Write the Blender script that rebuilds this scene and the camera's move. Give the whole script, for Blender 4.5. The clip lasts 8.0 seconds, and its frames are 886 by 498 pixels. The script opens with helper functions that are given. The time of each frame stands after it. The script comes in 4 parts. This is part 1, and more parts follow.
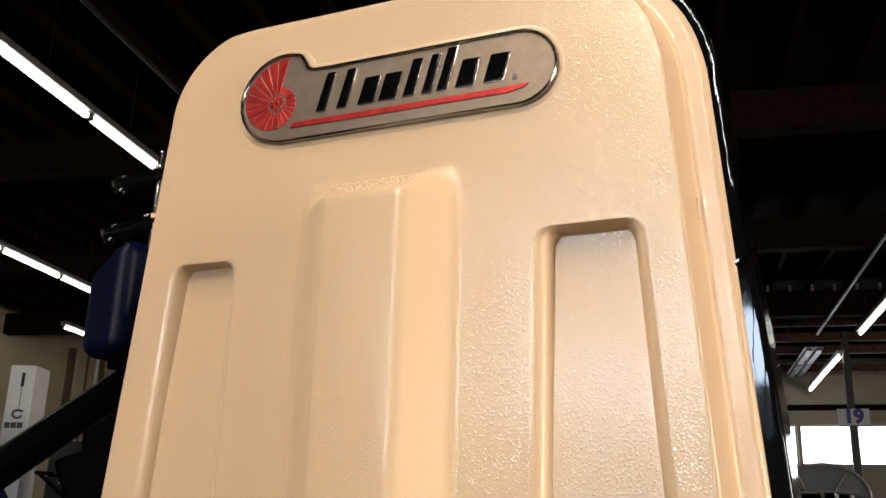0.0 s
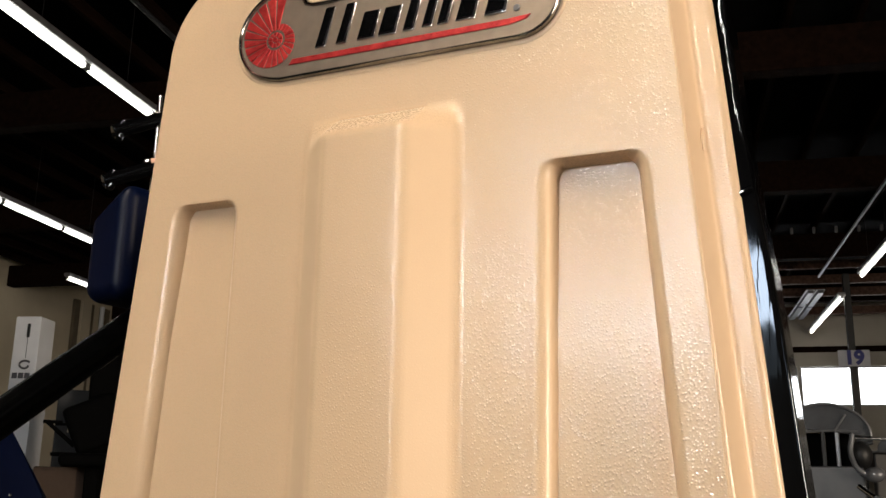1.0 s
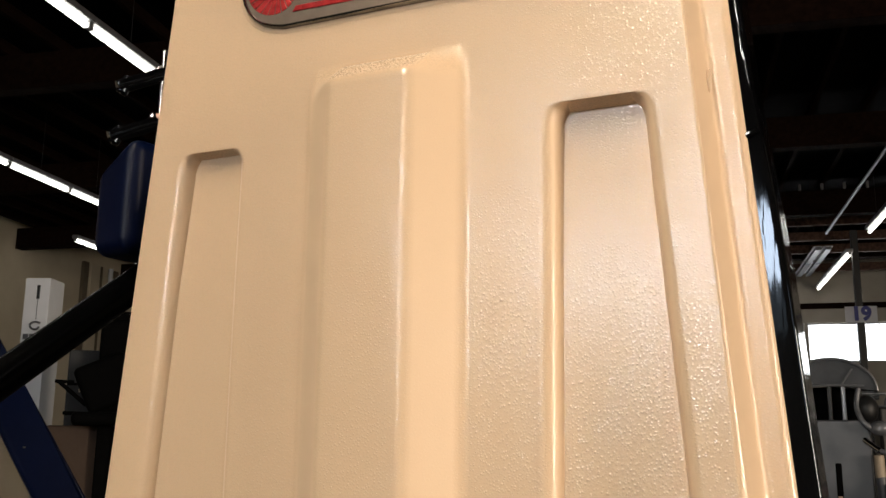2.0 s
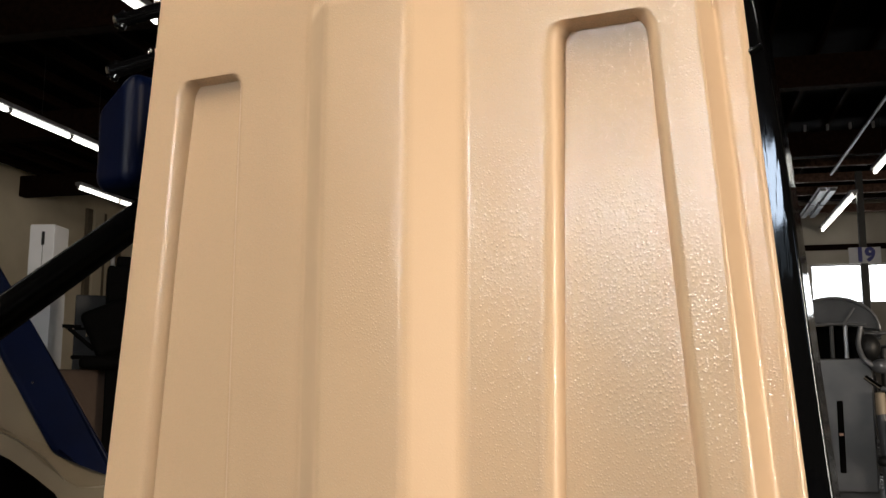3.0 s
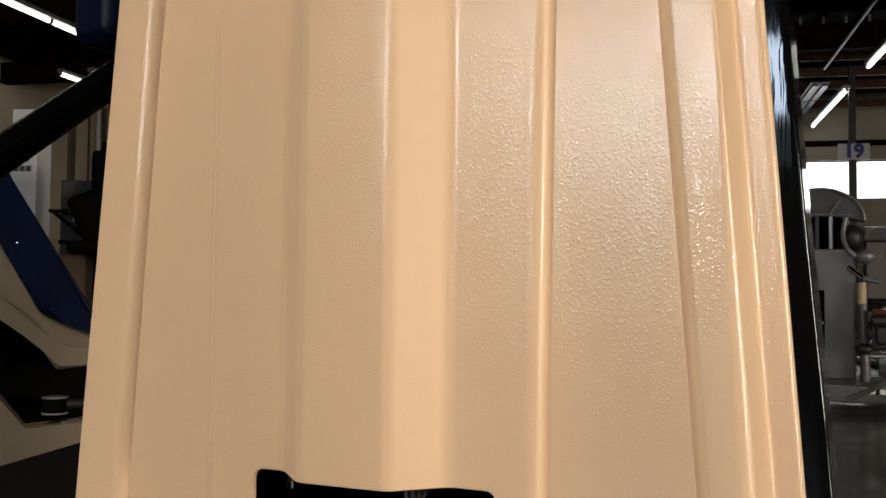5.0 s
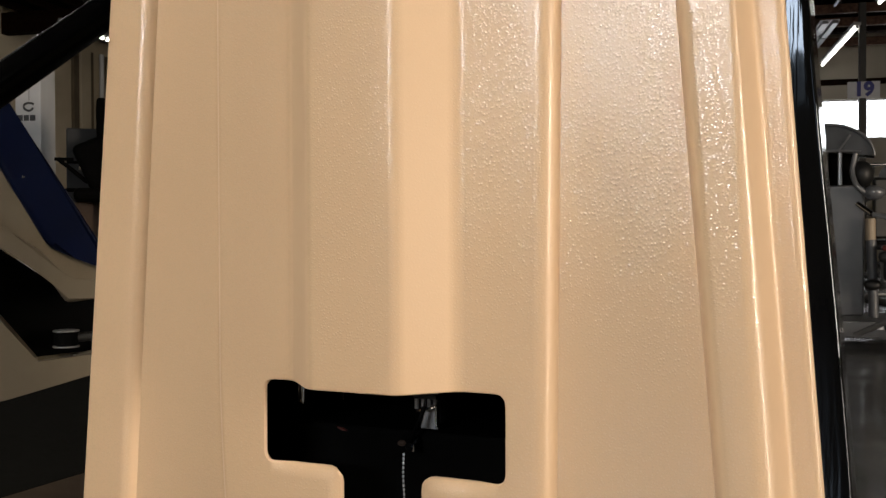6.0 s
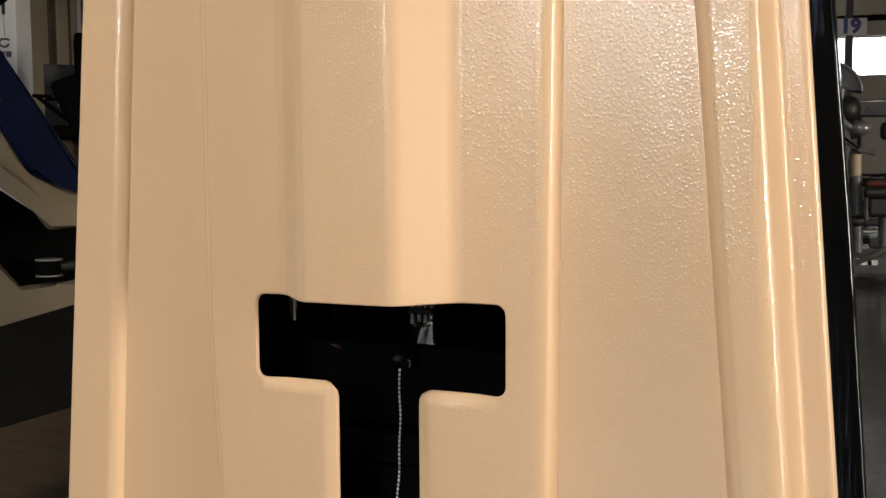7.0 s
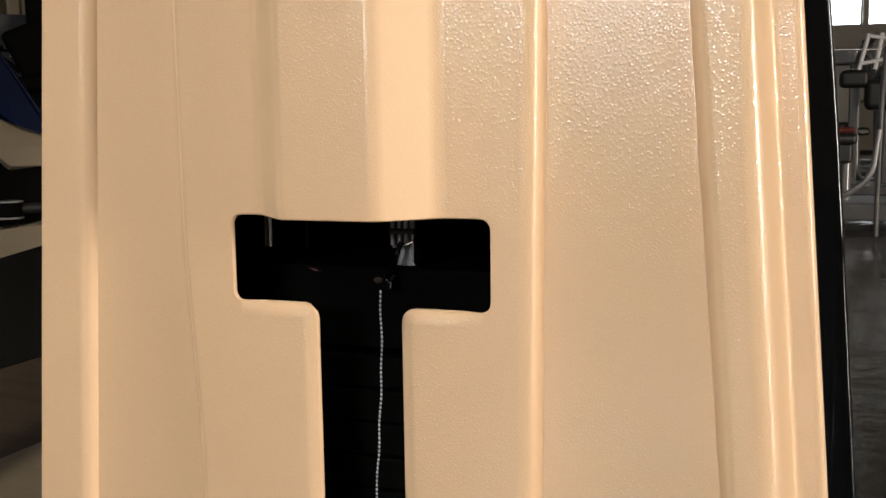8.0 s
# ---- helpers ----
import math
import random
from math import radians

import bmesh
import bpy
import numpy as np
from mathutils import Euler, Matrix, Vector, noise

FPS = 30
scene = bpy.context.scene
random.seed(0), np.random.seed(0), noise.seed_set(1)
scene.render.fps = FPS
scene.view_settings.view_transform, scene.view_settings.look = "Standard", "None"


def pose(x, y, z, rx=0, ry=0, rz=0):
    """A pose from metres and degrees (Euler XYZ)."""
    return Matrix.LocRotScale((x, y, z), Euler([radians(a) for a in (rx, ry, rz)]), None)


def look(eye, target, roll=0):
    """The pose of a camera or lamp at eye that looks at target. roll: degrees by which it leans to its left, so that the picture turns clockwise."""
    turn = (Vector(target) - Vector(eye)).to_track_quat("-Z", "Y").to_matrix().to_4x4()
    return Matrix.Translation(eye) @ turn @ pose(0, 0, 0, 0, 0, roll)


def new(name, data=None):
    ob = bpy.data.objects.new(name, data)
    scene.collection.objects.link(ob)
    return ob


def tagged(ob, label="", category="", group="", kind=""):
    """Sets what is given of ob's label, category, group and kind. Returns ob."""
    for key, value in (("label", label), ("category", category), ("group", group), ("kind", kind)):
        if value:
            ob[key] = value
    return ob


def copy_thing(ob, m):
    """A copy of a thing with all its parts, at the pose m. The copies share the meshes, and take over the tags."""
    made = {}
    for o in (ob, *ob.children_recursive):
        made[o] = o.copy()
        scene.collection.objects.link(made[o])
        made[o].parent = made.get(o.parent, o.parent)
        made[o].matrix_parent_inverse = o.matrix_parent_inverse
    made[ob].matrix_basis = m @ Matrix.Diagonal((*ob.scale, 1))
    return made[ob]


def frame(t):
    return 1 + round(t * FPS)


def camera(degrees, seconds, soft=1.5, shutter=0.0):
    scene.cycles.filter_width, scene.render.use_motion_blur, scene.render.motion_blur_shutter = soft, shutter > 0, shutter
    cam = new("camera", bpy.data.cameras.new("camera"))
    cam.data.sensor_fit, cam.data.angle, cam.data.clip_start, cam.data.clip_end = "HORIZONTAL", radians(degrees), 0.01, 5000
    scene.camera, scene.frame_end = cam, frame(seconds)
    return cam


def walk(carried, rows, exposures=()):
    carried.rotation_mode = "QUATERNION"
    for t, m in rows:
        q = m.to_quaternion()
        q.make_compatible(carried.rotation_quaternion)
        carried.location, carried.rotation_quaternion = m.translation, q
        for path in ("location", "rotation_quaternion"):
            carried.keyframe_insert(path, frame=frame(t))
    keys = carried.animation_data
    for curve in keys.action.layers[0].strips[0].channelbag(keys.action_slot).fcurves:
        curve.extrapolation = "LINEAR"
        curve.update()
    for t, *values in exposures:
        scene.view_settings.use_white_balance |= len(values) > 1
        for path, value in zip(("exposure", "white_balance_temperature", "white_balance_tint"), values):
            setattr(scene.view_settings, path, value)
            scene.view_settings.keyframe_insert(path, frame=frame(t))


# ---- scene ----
cam = camera(49.44, 8.0)
# seconds, place in metres, turn in degrees
ROWS = [
    (0.0, 0.3049, -0.5845, 0.6902, 107.380, -1.536, 23.283),
    (0.5, 0.3023, -0.5829, 0.6867, 105.729, -1.153, 23.459),
    (1.0, 0.3022, -0.5806, 0.6826, 104.259, -0.893, 23.561),
    (1.5, 0.3024, -0.5802, 0.6775, 103.210, -0.655, 23.836),
    (3.0, 0.3032, -0.5762, 0.6569, 98.605, -0.163, 24.352),
    (3.5, 0.3004, -0.5701, 0.6463, 97.102, 0.288, 24.273),
    (4.0, 0.3028, -0.5652, 0.6385, 95.539, 0.063, 23.815),
    (5.5, 0.2973, -0.5634, 0.6008, 90.805, -0.491, 23.709),
    (6.0, 0.2969, -0.5591, 0.5882, 89.229, 0.218, 24.053),
    (6.5, 0.2868, -0.5517, 0.5789, 87.340, 0.089, 23.980),
    (7.0, 0.2805, -0.5429, 0.5669, 85.709, 0.367, 23.108),
    (7.5, 0.2744, -0.5371, 0.5575, 83.981, 1.115, 22.286),
    (8.0, 0.2652, -0.5384, 0.5418, 83.006, 0.810, 20.840),
]
walk(cam, [(t, pose(*row)) for t, *row in ROWS], [(0.0, 0.09), (3.0, -0.02), (5.5, -0.16), (8.0, 0.11)])

# ---- world and light ----
world = bpy.data.worlds.new("world")
scene.world = world
world.use_nodes = True
wn = world.node_tree
sky = wn.nodes.new("ShaderNodeTexSky")
sky.sky_type, sky.sun_disc = "NISHITA", False
sky.sun_elevation, sky.sun_rotation = radians(35), radians(200)
wn.links.new(sky.outputs[0], wn.nodes["Background"].inputs[0])
wn.nodes["Background"].inputs[1].default_value = 0.08

# the hall stands turned against the machine: p runs across it, q along it
HALL = Matrix.Rotation(radians(11), 4, "Z")


def hall(p, q, z=0.0):
    return HALL @ Vector((p, q, z))


def area(name, m, sx, sy, watts, colour):
    data = bpy.data.lights.new(name, "AREA")
    data.shape, data.size, data.size_y, data.energy, data.color = "RECTANGLE", sx, sy, watts, colour
    ob = new(name, data)
    ob.matrix_world = m
    return ob


# daylight in the window behind the camera and the unseen lamp row above it
area("window_light", look(hall(-2.88, -8.0, 2.57), hall(-1.0, 0, 1.2)), 2.25, 0.70, 195, (0.93, 0.96, 1.0))
# cool fill without a known source, added to lift walls that face right
area("side_fill_light", look(hall(6.4, -8.0, 2.4), hall(0.0, 0.0, 0.8)), 1.7, 1.3, 18, (0.93, 0.95, 1.0))
area("overhead_row_light", Matrix.Translation(hall(-0.6, -3.0, 3.08)) @ HALL, 0.10, 4.8, 172, (1.0, 0.86, 0.66))
# low warm light from the right; its source is unseen and added here
area("warm_side_light", look(hall(8.9, -3.1, 1.4), hall(0.0, 0.0, 0.8)), 1.5, 2.4, 760, (1.0, 0.84, 0.66))

# ---- materials ----
def mat(name, colour, rough=0.5, metal=0.0, colour2=None, scale=8.0, grain=0.0, grain_scale=300.0, rough_var=0.08,
        stretch=(1, 1, 1), coat=0.0, emit=None, spec=0.5, detail=6.0):
    m = bpy.data.materials.new(name)
    m.use_nodes = True
    nt = m.node_tree
    b = nt.nodes["Principled BSDF"]
    b.inputs["Metallic"].default_value = metal
    b.inputs["Coat Weight"].default_value = coat
    b.inputs["Coat Roughness"].default_value = 0.08
    b.inputs["Specular IOR Level"].default_value = spec
    tc = nt.nodes.new("ShaderNodeTexCoord")
    mp = nt.nodes.new("ShaderNodeMapping")
    mp.inputs["Scale"].default_value = stretch
    nt.links.new(tc.outputs["Object"], mp.inputs[0])
    n1 = nt.nodes.new("ShaderNodeTexNoise")
    n1.inputs["Scale"].default_value, n1.inputs["Detail"].default_value = scale, detail
    nt.links.new(mp.outputs[0], n1.inputs["Vector"])
    ramp = nt.nodes.new("ShaderNodeMapRange")
    ramp.inputs[1].default_value, ramp.inputs[2].default_value = 0.3, 0.7
    nt.links.new(n1.outputs["Fac"], ramp.inputs[0])
    mix = nt.nodes.new("ShaderNodeMix")
    mix.data_type = "RGBA"
    c2 = colour2 or tuple(c * 0.85 for c in colour)
    mix.inputs[6].default_value, mix.inputs[7].default_value = (*colour, 1), (*c2, 1)
    nt.links.new(ramp.outputs[0], mix.inputs[0])
    nt.links.new(mix.outputs[2], b.inputs["Base Color"])
    n2 = nt.nodes.new("ShaderNodeTexNoise")
    n2.inputs["Scale"].default_value, n2.inputs["Detail"].default_value = scale * 5, 4
    nt.links.new(mp.outputs[0], n2.inputs["Vector"])
    rr = nt.nodes.new("ShaderNodeMapRange")
    rr.inputs[3].default_value, rr.inputs[4].default_value = max(0.02, rough - rough_var), min(1, rough + rough_var)
    nt.links.new(n2.outputs["Fac"], rr.inputs[0])
    nt.links.new(rr.outputs[0], b.inputs["Roughness"])
    if grain:
        n3 = nt.nodes.new("ShaderNodeTexNoise")
        n3.inputs["Scale"].default_value, n3.inputs["Detail"].default_value = grain_scale, 2.0
        nt.links.new(mp.outputs[0], n3.inputs["Vector"])
        bp = nt.nodes.new("ShaderNodeBump")
        bp.inputs["Strength"].default_value, bp.inputs["Distance"].default_value = 1.0, grain
        nt.links.new(n3.outputs["Fac"], bp.inputs["Height"])
        nt.links.new(bp.outputs[0], b.inputs["Normal"])
    if emit:
        b.inputs["Emission Color"].default_value, b.inputs["Emission Strength"].default_value = (*emit[0], 1), emit[1]
    return m


BEIGE = mat("almond_textured_paint", (0.66, 0.485, 0.325), 0.42, 0, (0.63, 0.46, 0.305), 5, 0, 420, 0.04, spec=0.42)


def pebbled(m, scale, height, gloss):
    """A moulded skin of small glossy pebbles of uneven height, with a finer grain on them."""
    nt = m.node_tree
    b = nt.nodes["Principled BSDF"]

    def math_node(kind, a, c):
        n = nt.nodes.new("ShaderNodeMath")
        n.operation = kind
        for k, v in enumerate((a, c)):
            if isinstance(v, (int, float)):
                n.inputs[k].default_value = v
            else:
                nt.links.new(v, n.inputs[k])
        return n.outputs[0]

    def ranged(v, a0, a1, b0=0.0, b1=1.0, soft=False):
        n = nt.nodes.new("ShaderNodeMapRange")
        n.interpolation_type = "SMOOTHSTEP" if soft else "LINEAR"
        for k, x in enumerate((a0, a1, b0, b1)):
            n.inputs[k + 1].default_value = x
        nt.links.new(v, n.inputs[0])
        return n.outputs[0]

    tc = nt.nodes.new("ShaderNodeTexCoord")
    vo = nt.nodes.new("ShaderNodeTexVoronoi")
    vo.inputs["Scale"].default_value = scale
    nt.links.new(tc.outputs["Object"], vo.inputs["Vector"])
    fine = nt.nodes.new("ShaderNodeTexNoise")
    fine.inputs["Scale"].default_value, fine.inputs["Detail"].default_value = scale * 1.3, 1.0
    nt.links.new(tc.outputs["Object"], fine.inputs["Vector"])
    sep = nt.nodes.new("ShaderNodeSeparateColor")
    nt.links.new(vo.outputs["Color"], sep.inputs[0])
    dome = math_node("MULTIPLY", ranged(vo.outputs["Distance"], 0.0, 0.62, 1.0, 0.0, True), math_node("ADD", 0.24, math_node("MULTIPLY", sep.outputs[0], 0.80)))
    relief = math_node("ADD", dome, math_node("MULTIPLY", fine.outputs["Fac"], 0.55))
    # pebbles fade out by facing, to keep speckle off shaded left and lit right flanks
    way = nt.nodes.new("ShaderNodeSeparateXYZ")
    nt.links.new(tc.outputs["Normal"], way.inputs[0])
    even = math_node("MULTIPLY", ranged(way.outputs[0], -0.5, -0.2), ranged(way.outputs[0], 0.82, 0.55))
    bp = nt.nodes.new("ShaderNodeBump")
    bp.inputs["Distance"].default_value = height
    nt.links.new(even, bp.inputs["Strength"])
    nt.links.new(relief, bp.inputs["Height"])
    nt.links.new(bp.outputs[0], b.inputs["Coat Normal"])
    soft = nt.nodes.new("ShaderNodeBump")
    soft.inputs["Distance"].default_value = height * 0.7
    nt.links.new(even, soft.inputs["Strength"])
    nt.links.new(relief, soft.inputs["Height"])
    nt.links.new(soft.outputs[0], b.inputs["Normal"])
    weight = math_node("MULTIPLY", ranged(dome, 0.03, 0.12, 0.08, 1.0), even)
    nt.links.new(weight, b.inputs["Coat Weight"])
    # pits between the pebbles painted darker, as the grain's own small shade
    pit = nt.nodes.new("ShaderNodeMix")
    pit.data_type, pit.blend_type = "RGBA", "MULTIPLY"
    pit.inputs[7].default_value = (0.90, 0.88, 0.86, 1)
    tint = b.inputs["Base Color"].links[0].from_socket
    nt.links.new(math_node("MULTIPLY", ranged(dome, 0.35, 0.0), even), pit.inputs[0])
    nt.links.new(tint, pit.inputs[6])
    nt.links.new(pit.outputs[2], b.inputs["Base Color"])
    b.inputs["Coat Roughness"].default_value, b.inputs["Coat IOR"].default_value = gloss, 1.85


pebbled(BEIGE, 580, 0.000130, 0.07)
# almond dimmed in the colour, for the weaker light on the seated machine
BEIGE_DIM = mat("dimmed_almond_paint", (0.15, 0.125, 0.092), 0.48, 0, (0.12, 0.10, 0.073), 9, 0.0001, 500, spec=0.2)
BLACK = mat("black_gloss_paint", (0.0010, 0.0010, 0.0012), 0.05, 0, (0.0018, 0.0018, 0.002), 30, 0.00016, 90, 0.03, (3, 3, 0.25), spec=0.3)
# blue tint put into the reflections, for the cool window patch on the hoop
BLACK.node_tree.nodes["Principled BSDF"].inputs["Specular Tint"].default_value = (0.72, 0.84, 1.0, 1)
ARM_BLACK = mat("black_satin_paint", (0.0008, 0.0008, 0.0009), 0.22, 0, (0.0014, 0.0014, 0.0014), 20, spec=0.12)
# near black, the slot's inner shade put into the iron's colour
STACK = mat("near_black_iron", (0.0012, 0.0012, 0.0012), 0.8, 0, (0.002, 0.002, 0.002), 25, spec=0.04)
BLACK_MATT = mat("black_steel", (0.006, 0.006, 0.0065), 0.5, 0, (0.009, 0.009, 0.009), 25, 0.0001, 400)
CHROME = mat("chrome", (0.75, 0.76, 0.78), 0.10, 1.0, (0.65, 0.66, 0.68), 40)
PLATE = mat("grained_badge_silver", (0.20, 0.155, 0.12), 0.42, 0.8, (0.165, 0.13, 0.10), 90, 0.00008, 1100, 0.08)
RED = mat("red_foil", (0.62, 0.05, 0.045), 0.3, 0.6, (0.36, 0.018, 0.02), 120, 0.00025, 330)
RIM = mat("dark_chrome", (0.35, 0.34, 0.33), 0.12, 1.0, (0.16, 0.155, 0.15), 45)
INK = mat("black_chrome", (0.03, 0.03, 0.035), 0.08, 0.9, (0.02, 0.02, 0.022), 60)
BLUE = mat("blue_vinyl", (0.0010, 0.0034, 0.019), 0.38, 0, (0.0006, 0.0022, 0.012), 14, 0.0001, 380, spec=0.12)
WHITE = mat("white_enamel", (0.72, 0.73, 0.76), 0.35, 0, (0.66, 0.67, 0.70), 6)
GREY = mat("grey_enamel", (0.085, 0.088, 0.098), 0.4, 0, (0.06, 0.062, 0.07), 7)
BOARD = mat("brown_floor_board", (0.070, 0.052, 0.038), 0.7, 0, (0.050, 0.036, 0.026), 4, 0.001, 60, 0.08, (1, 6, 1), spec=0.15)
CABINET = mat("dim_grey_enamel", (0.03, 0.031, 0.034), 0.5, 0, (0.02, 0.021, 0.023), 7, spec=0.2)
SILVER = mat("silver_paint", (0.20, 0.205, 0.22), 0.32, 0.4, (0.14, 0.145, 0.155), 12)
WALL = mat("tan_plaster", (0.66, 0.58, 0.44), 0.85, 0, (0.50, 0.43, 0.31), 0.9, 0.004, 30)
DARK_STRIP = mat("dark_brown_strip", (0.16, 0.13, 0.09), 0.8, 0, (0.11, 0.09, 0.06), 3)
# one plaster, darkened behind the camera and lightened for the lit end wall
WALL_DIM = mat("dimmed_grey_plaster", (0.24, 0.225, 0.20), 0.85, 0, (0.17, 0.16, 0.14), 1.1, 0.004, 30)
WALL_LIT = mat("lit_grey_plaster", (0.46, 0.43, 0.37), 0.85, 0, (0.36, 0.33, 0.28), 1.1, 0.004, 30)
CONCRETE = mat("polished_concrete", (0.055, 0.053, 0.05), 0.22, 0, (0.03, 0.029, 0.027), 0.9, 0.0015, 14, 0.14)
RUBBER = mat("black_rubber", (0.005, 0.005, 0.0046), 0.85, 0, (0.008, 0.008, 0.007), 20, 0.0008, 260, spec=0.1)
# roof deck and rafters taken near black, the unlit roof put into their colour
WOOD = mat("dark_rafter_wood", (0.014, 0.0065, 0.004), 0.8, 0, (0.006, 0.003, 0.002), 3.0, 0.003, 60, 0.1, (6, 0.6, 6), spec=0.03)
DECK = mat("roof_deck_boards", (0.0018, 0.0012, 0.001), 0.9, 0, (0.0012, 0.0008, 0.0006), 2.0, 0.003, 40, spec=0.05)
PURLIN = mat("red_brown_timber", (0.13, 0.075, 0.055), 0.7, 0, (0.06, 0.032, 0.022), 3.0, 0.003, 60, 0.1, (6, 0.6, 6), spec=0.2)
STEEL = mat("dull_galvanised", (0.30, 0.30, 0.31), 0.45, 0.7, (0.22, 0.22, 0.23), 10)
TUBE = mat("lit_tube", (0.9, 0.9, 0.88), 0.4, emit=((1.0, 0.96, 0.86), 6.0))
PANE = mat("bright_daylight_pane", (0.9, 0.92, 0.95), 0.5, emit=((0.93, 0.96, 1.0), 5.0))
SIGN = mat("sign_board", (0.66, 0.67, 0.72), 0.5, 0, (0.58, 0.59, 0.64), 5)
NAVY = mat("sign_blue", (0.04, 0.05, 0.26), 0.5)
PAPER = mat("pink_paper_tag", (0.62, 0.36, 0.27), 0.7)
PAPER_TAN = mat("tan_plastic", (0.38, 0.30, 0.21), 0.5)
OXBLOOD = mat("dark_red_vinyl", (0.10, 0.02, 0.015), 0.4)
CARTON = mat("brown_carton", (0.05, 0.028, 0.016), 0.8)
WRAP = mat("clear_wrap_grey", (0.045, 0.047, 0.052), 0.45, 0, (0.018, 0.019, 0.021), 9, 0.002, 22, spec=0.3)


# ---- mesh helpers ----
def part(name, bm, material, parent=None, label="", smooth=True, even=True):
    me = bpy.data.meshes.new(name)
    bmesh.ops.recalc_face_normals(bm, faces=bm.faces[:])
    bm.to_mesh(me)
    bm.free()
    if smooth:
        me.shade_smooth()
        me.set_sharp_from_angle(angle=radians(38))
    me.materials.append(material)
    ob = new(name, me)
    if smooth and even:
        ob.modifiers.new("even_normals", "WEIGHTED_NORMAL").keep_sharp = True
    if parent:
        ob.parent = parent
    if label:
        ob["label"] = label
    return ob


def empty(name, label, category, at=(0, 0, 0), group="", kind=""):
    ob = new(name)
    ob.location = at
    return tagged(ob, label, category, group, kind)


def bevelled(bm, r, seg=2):
    if r:
        bmesh.ops.bevel(bm, geom=bm.edges[:], offset=r, segments=seg, affect="EDGES", profile=0.5, clamp_overlap=True)
    return bm


def box(lo, hi, r=0.0, m=None, seg=2):
    bm = bmesh.new()
    bmesh.ops.create_cube(bm, size=1)
    lo, hi = Vector(lo), Vector(hi)
    for v in bm.verts:
        v.co = Vector(((v.co.x + 0.5) * (hi.x - lo.x) + lo.x, (v.co.y + 0.5) * (hi.y - lo.y) + lo.y, (v.co.z + 0.5) * (hi.z - lo.z) + lo.z))
    bevelled(bm, r, seg)
    if m:
        bm.transform(m)
    return bm


def hbox(p0, q0, z0, p1, q1, z1, r=0.0):
    return box((p0, q0, z0), (p1, q1, z1), r, HALL)


def rod(a, b, r, seg=16, r2=None, bev=0.0):
    a, b = Vector(a), Vector(b)
    bm = bmesh.new()
    bmesh.ops.create_cone(bm, cap_ends=True, segments=seg, radius1=r, radius2=r if r2 is None else r2, depth=(b - a).length)
    if bev:
        rims = [e for e in bm.edges if any(len(f.verts) > 4 for f in e.link_faces)]
        bmesh.ops.bevel(bm, geom=rims, offset=bev, segments=2, affect="EDGES", profile=0.5)
    bm.transform(Matrix.Translation((a + b) / 2) @ (b - a).to_track_quat("Z", "Y").to_matrix().to_4x4())
    return bm


def ball(c, r, sx=1, sy=1, sz=1, seg=16):
    bm = bmesh.new()
    bmesh.ops.create_uvsphere(bm, u_segments=seg, v_segments=seg // 2 + 2, radius=r)
    bm.transform(Matrix.Translation(c) @ Matrix.Diagonal((sx, sy, sz, 1)))
    return bm


def pipe(points, r, seg=10):
    """A bent tube along points."""
    bm = bmesh.new()
    pts = [Vector(p) for p in points]
    rings = []
    for i, p in enumerate(pts):
        d = (pts[min(i + 1, len(pts) - 1)] - pts[max(i - 1, 0)]).normalized()
        m = d.to_track_quat("Z", "Y").to_matrix()
        rings.append([bm.verts.new(p + m @ Vector((r * math.cos(2 * math.pi * k / seg), r * math.sin(2 * math.pi * k / seg), 0))) for k in range(seg)])
    for a, b in zip(rings, rings[1:]):
        for k in range(seg):
            bm.faces.new((a[k], a[(k + 1) % seg], b[(k + 1) % seg], b[k]))
    bm.faces.new(rings[0][::-1])
    bm.faces.new(rings[-1])
    return bm


def arc_path(points, r=0.05, n=5):
    """Rounds the inner corners of a path."""
    pts = [Vector(p) for p in points]
    out = [pts[0]]
    for a, b, c in zip(pts, pts[1:], pts[2:]):
        u, w = (a - b).normalized(), (c - b).normalized()
        for i in range(n + 1):
            t = i / n
            out.append((b + u * r) * (1 - t) ** 2 + b * 2 * t * (1 - t) + (b + w * r) * t ** 2)
    return out + [pts[-1]]


def prism(poly, o, e1, e2, e3, d0, d1, r=0.0, seg=2):
    """A polygon in the plane of e1 and e2 at o, drawn out along e3 from d0 to d1."""
    bm = bmesh.new()
    e1, e2, e3, o = Vector(e1), Vector(e2), Vector(e3), Vector(o)
    a = [bm.verts.new(o + e1 * x + e2 * y + e3 * d0) for x, y in poly]
    b = [bm.verts.new(o + e1 * x + e2 * y + e3 * d1) for x, y in poly]
    bm.faces.new(a)
    bm.faces.new(b[::-1])
    for i in range(len(poly)):
        j = (i + 1) % len(poly)
        bm.faces.new((a[i], b[i], b[j], a[j]))
    return bevelled(bm, r, seg)


# ---- the hall ----
P0, P1, Q0, Q1, TOP = -12.0, 9.0, -8.2, 20.3, 4.95


def structure(ob, label, category):
    return tagged(ob, label, category, kind="structure")


bm = bmesh.new()
bmesh.ops.create_grid(bm, x_segments=1, y_segments=1, size=0.5)
bm.transform(HALL @ Matrix.Translation(((P0 + P1) / 2, (Q0 + Q1) / 2, 0)) @ Matrix.Diagonal((P1 - P0 + 0.6, Q1 - Q0 + 0.6, 1, 1)))
floor = structure(part("floor", bm, CONCRETE), "polished grey concrete floor with stains and shine", "floor")
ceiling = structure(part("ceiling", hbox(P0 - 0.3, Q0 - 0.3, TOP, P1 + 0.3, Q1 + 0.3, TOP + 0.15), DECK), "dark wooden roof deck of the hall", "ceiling")
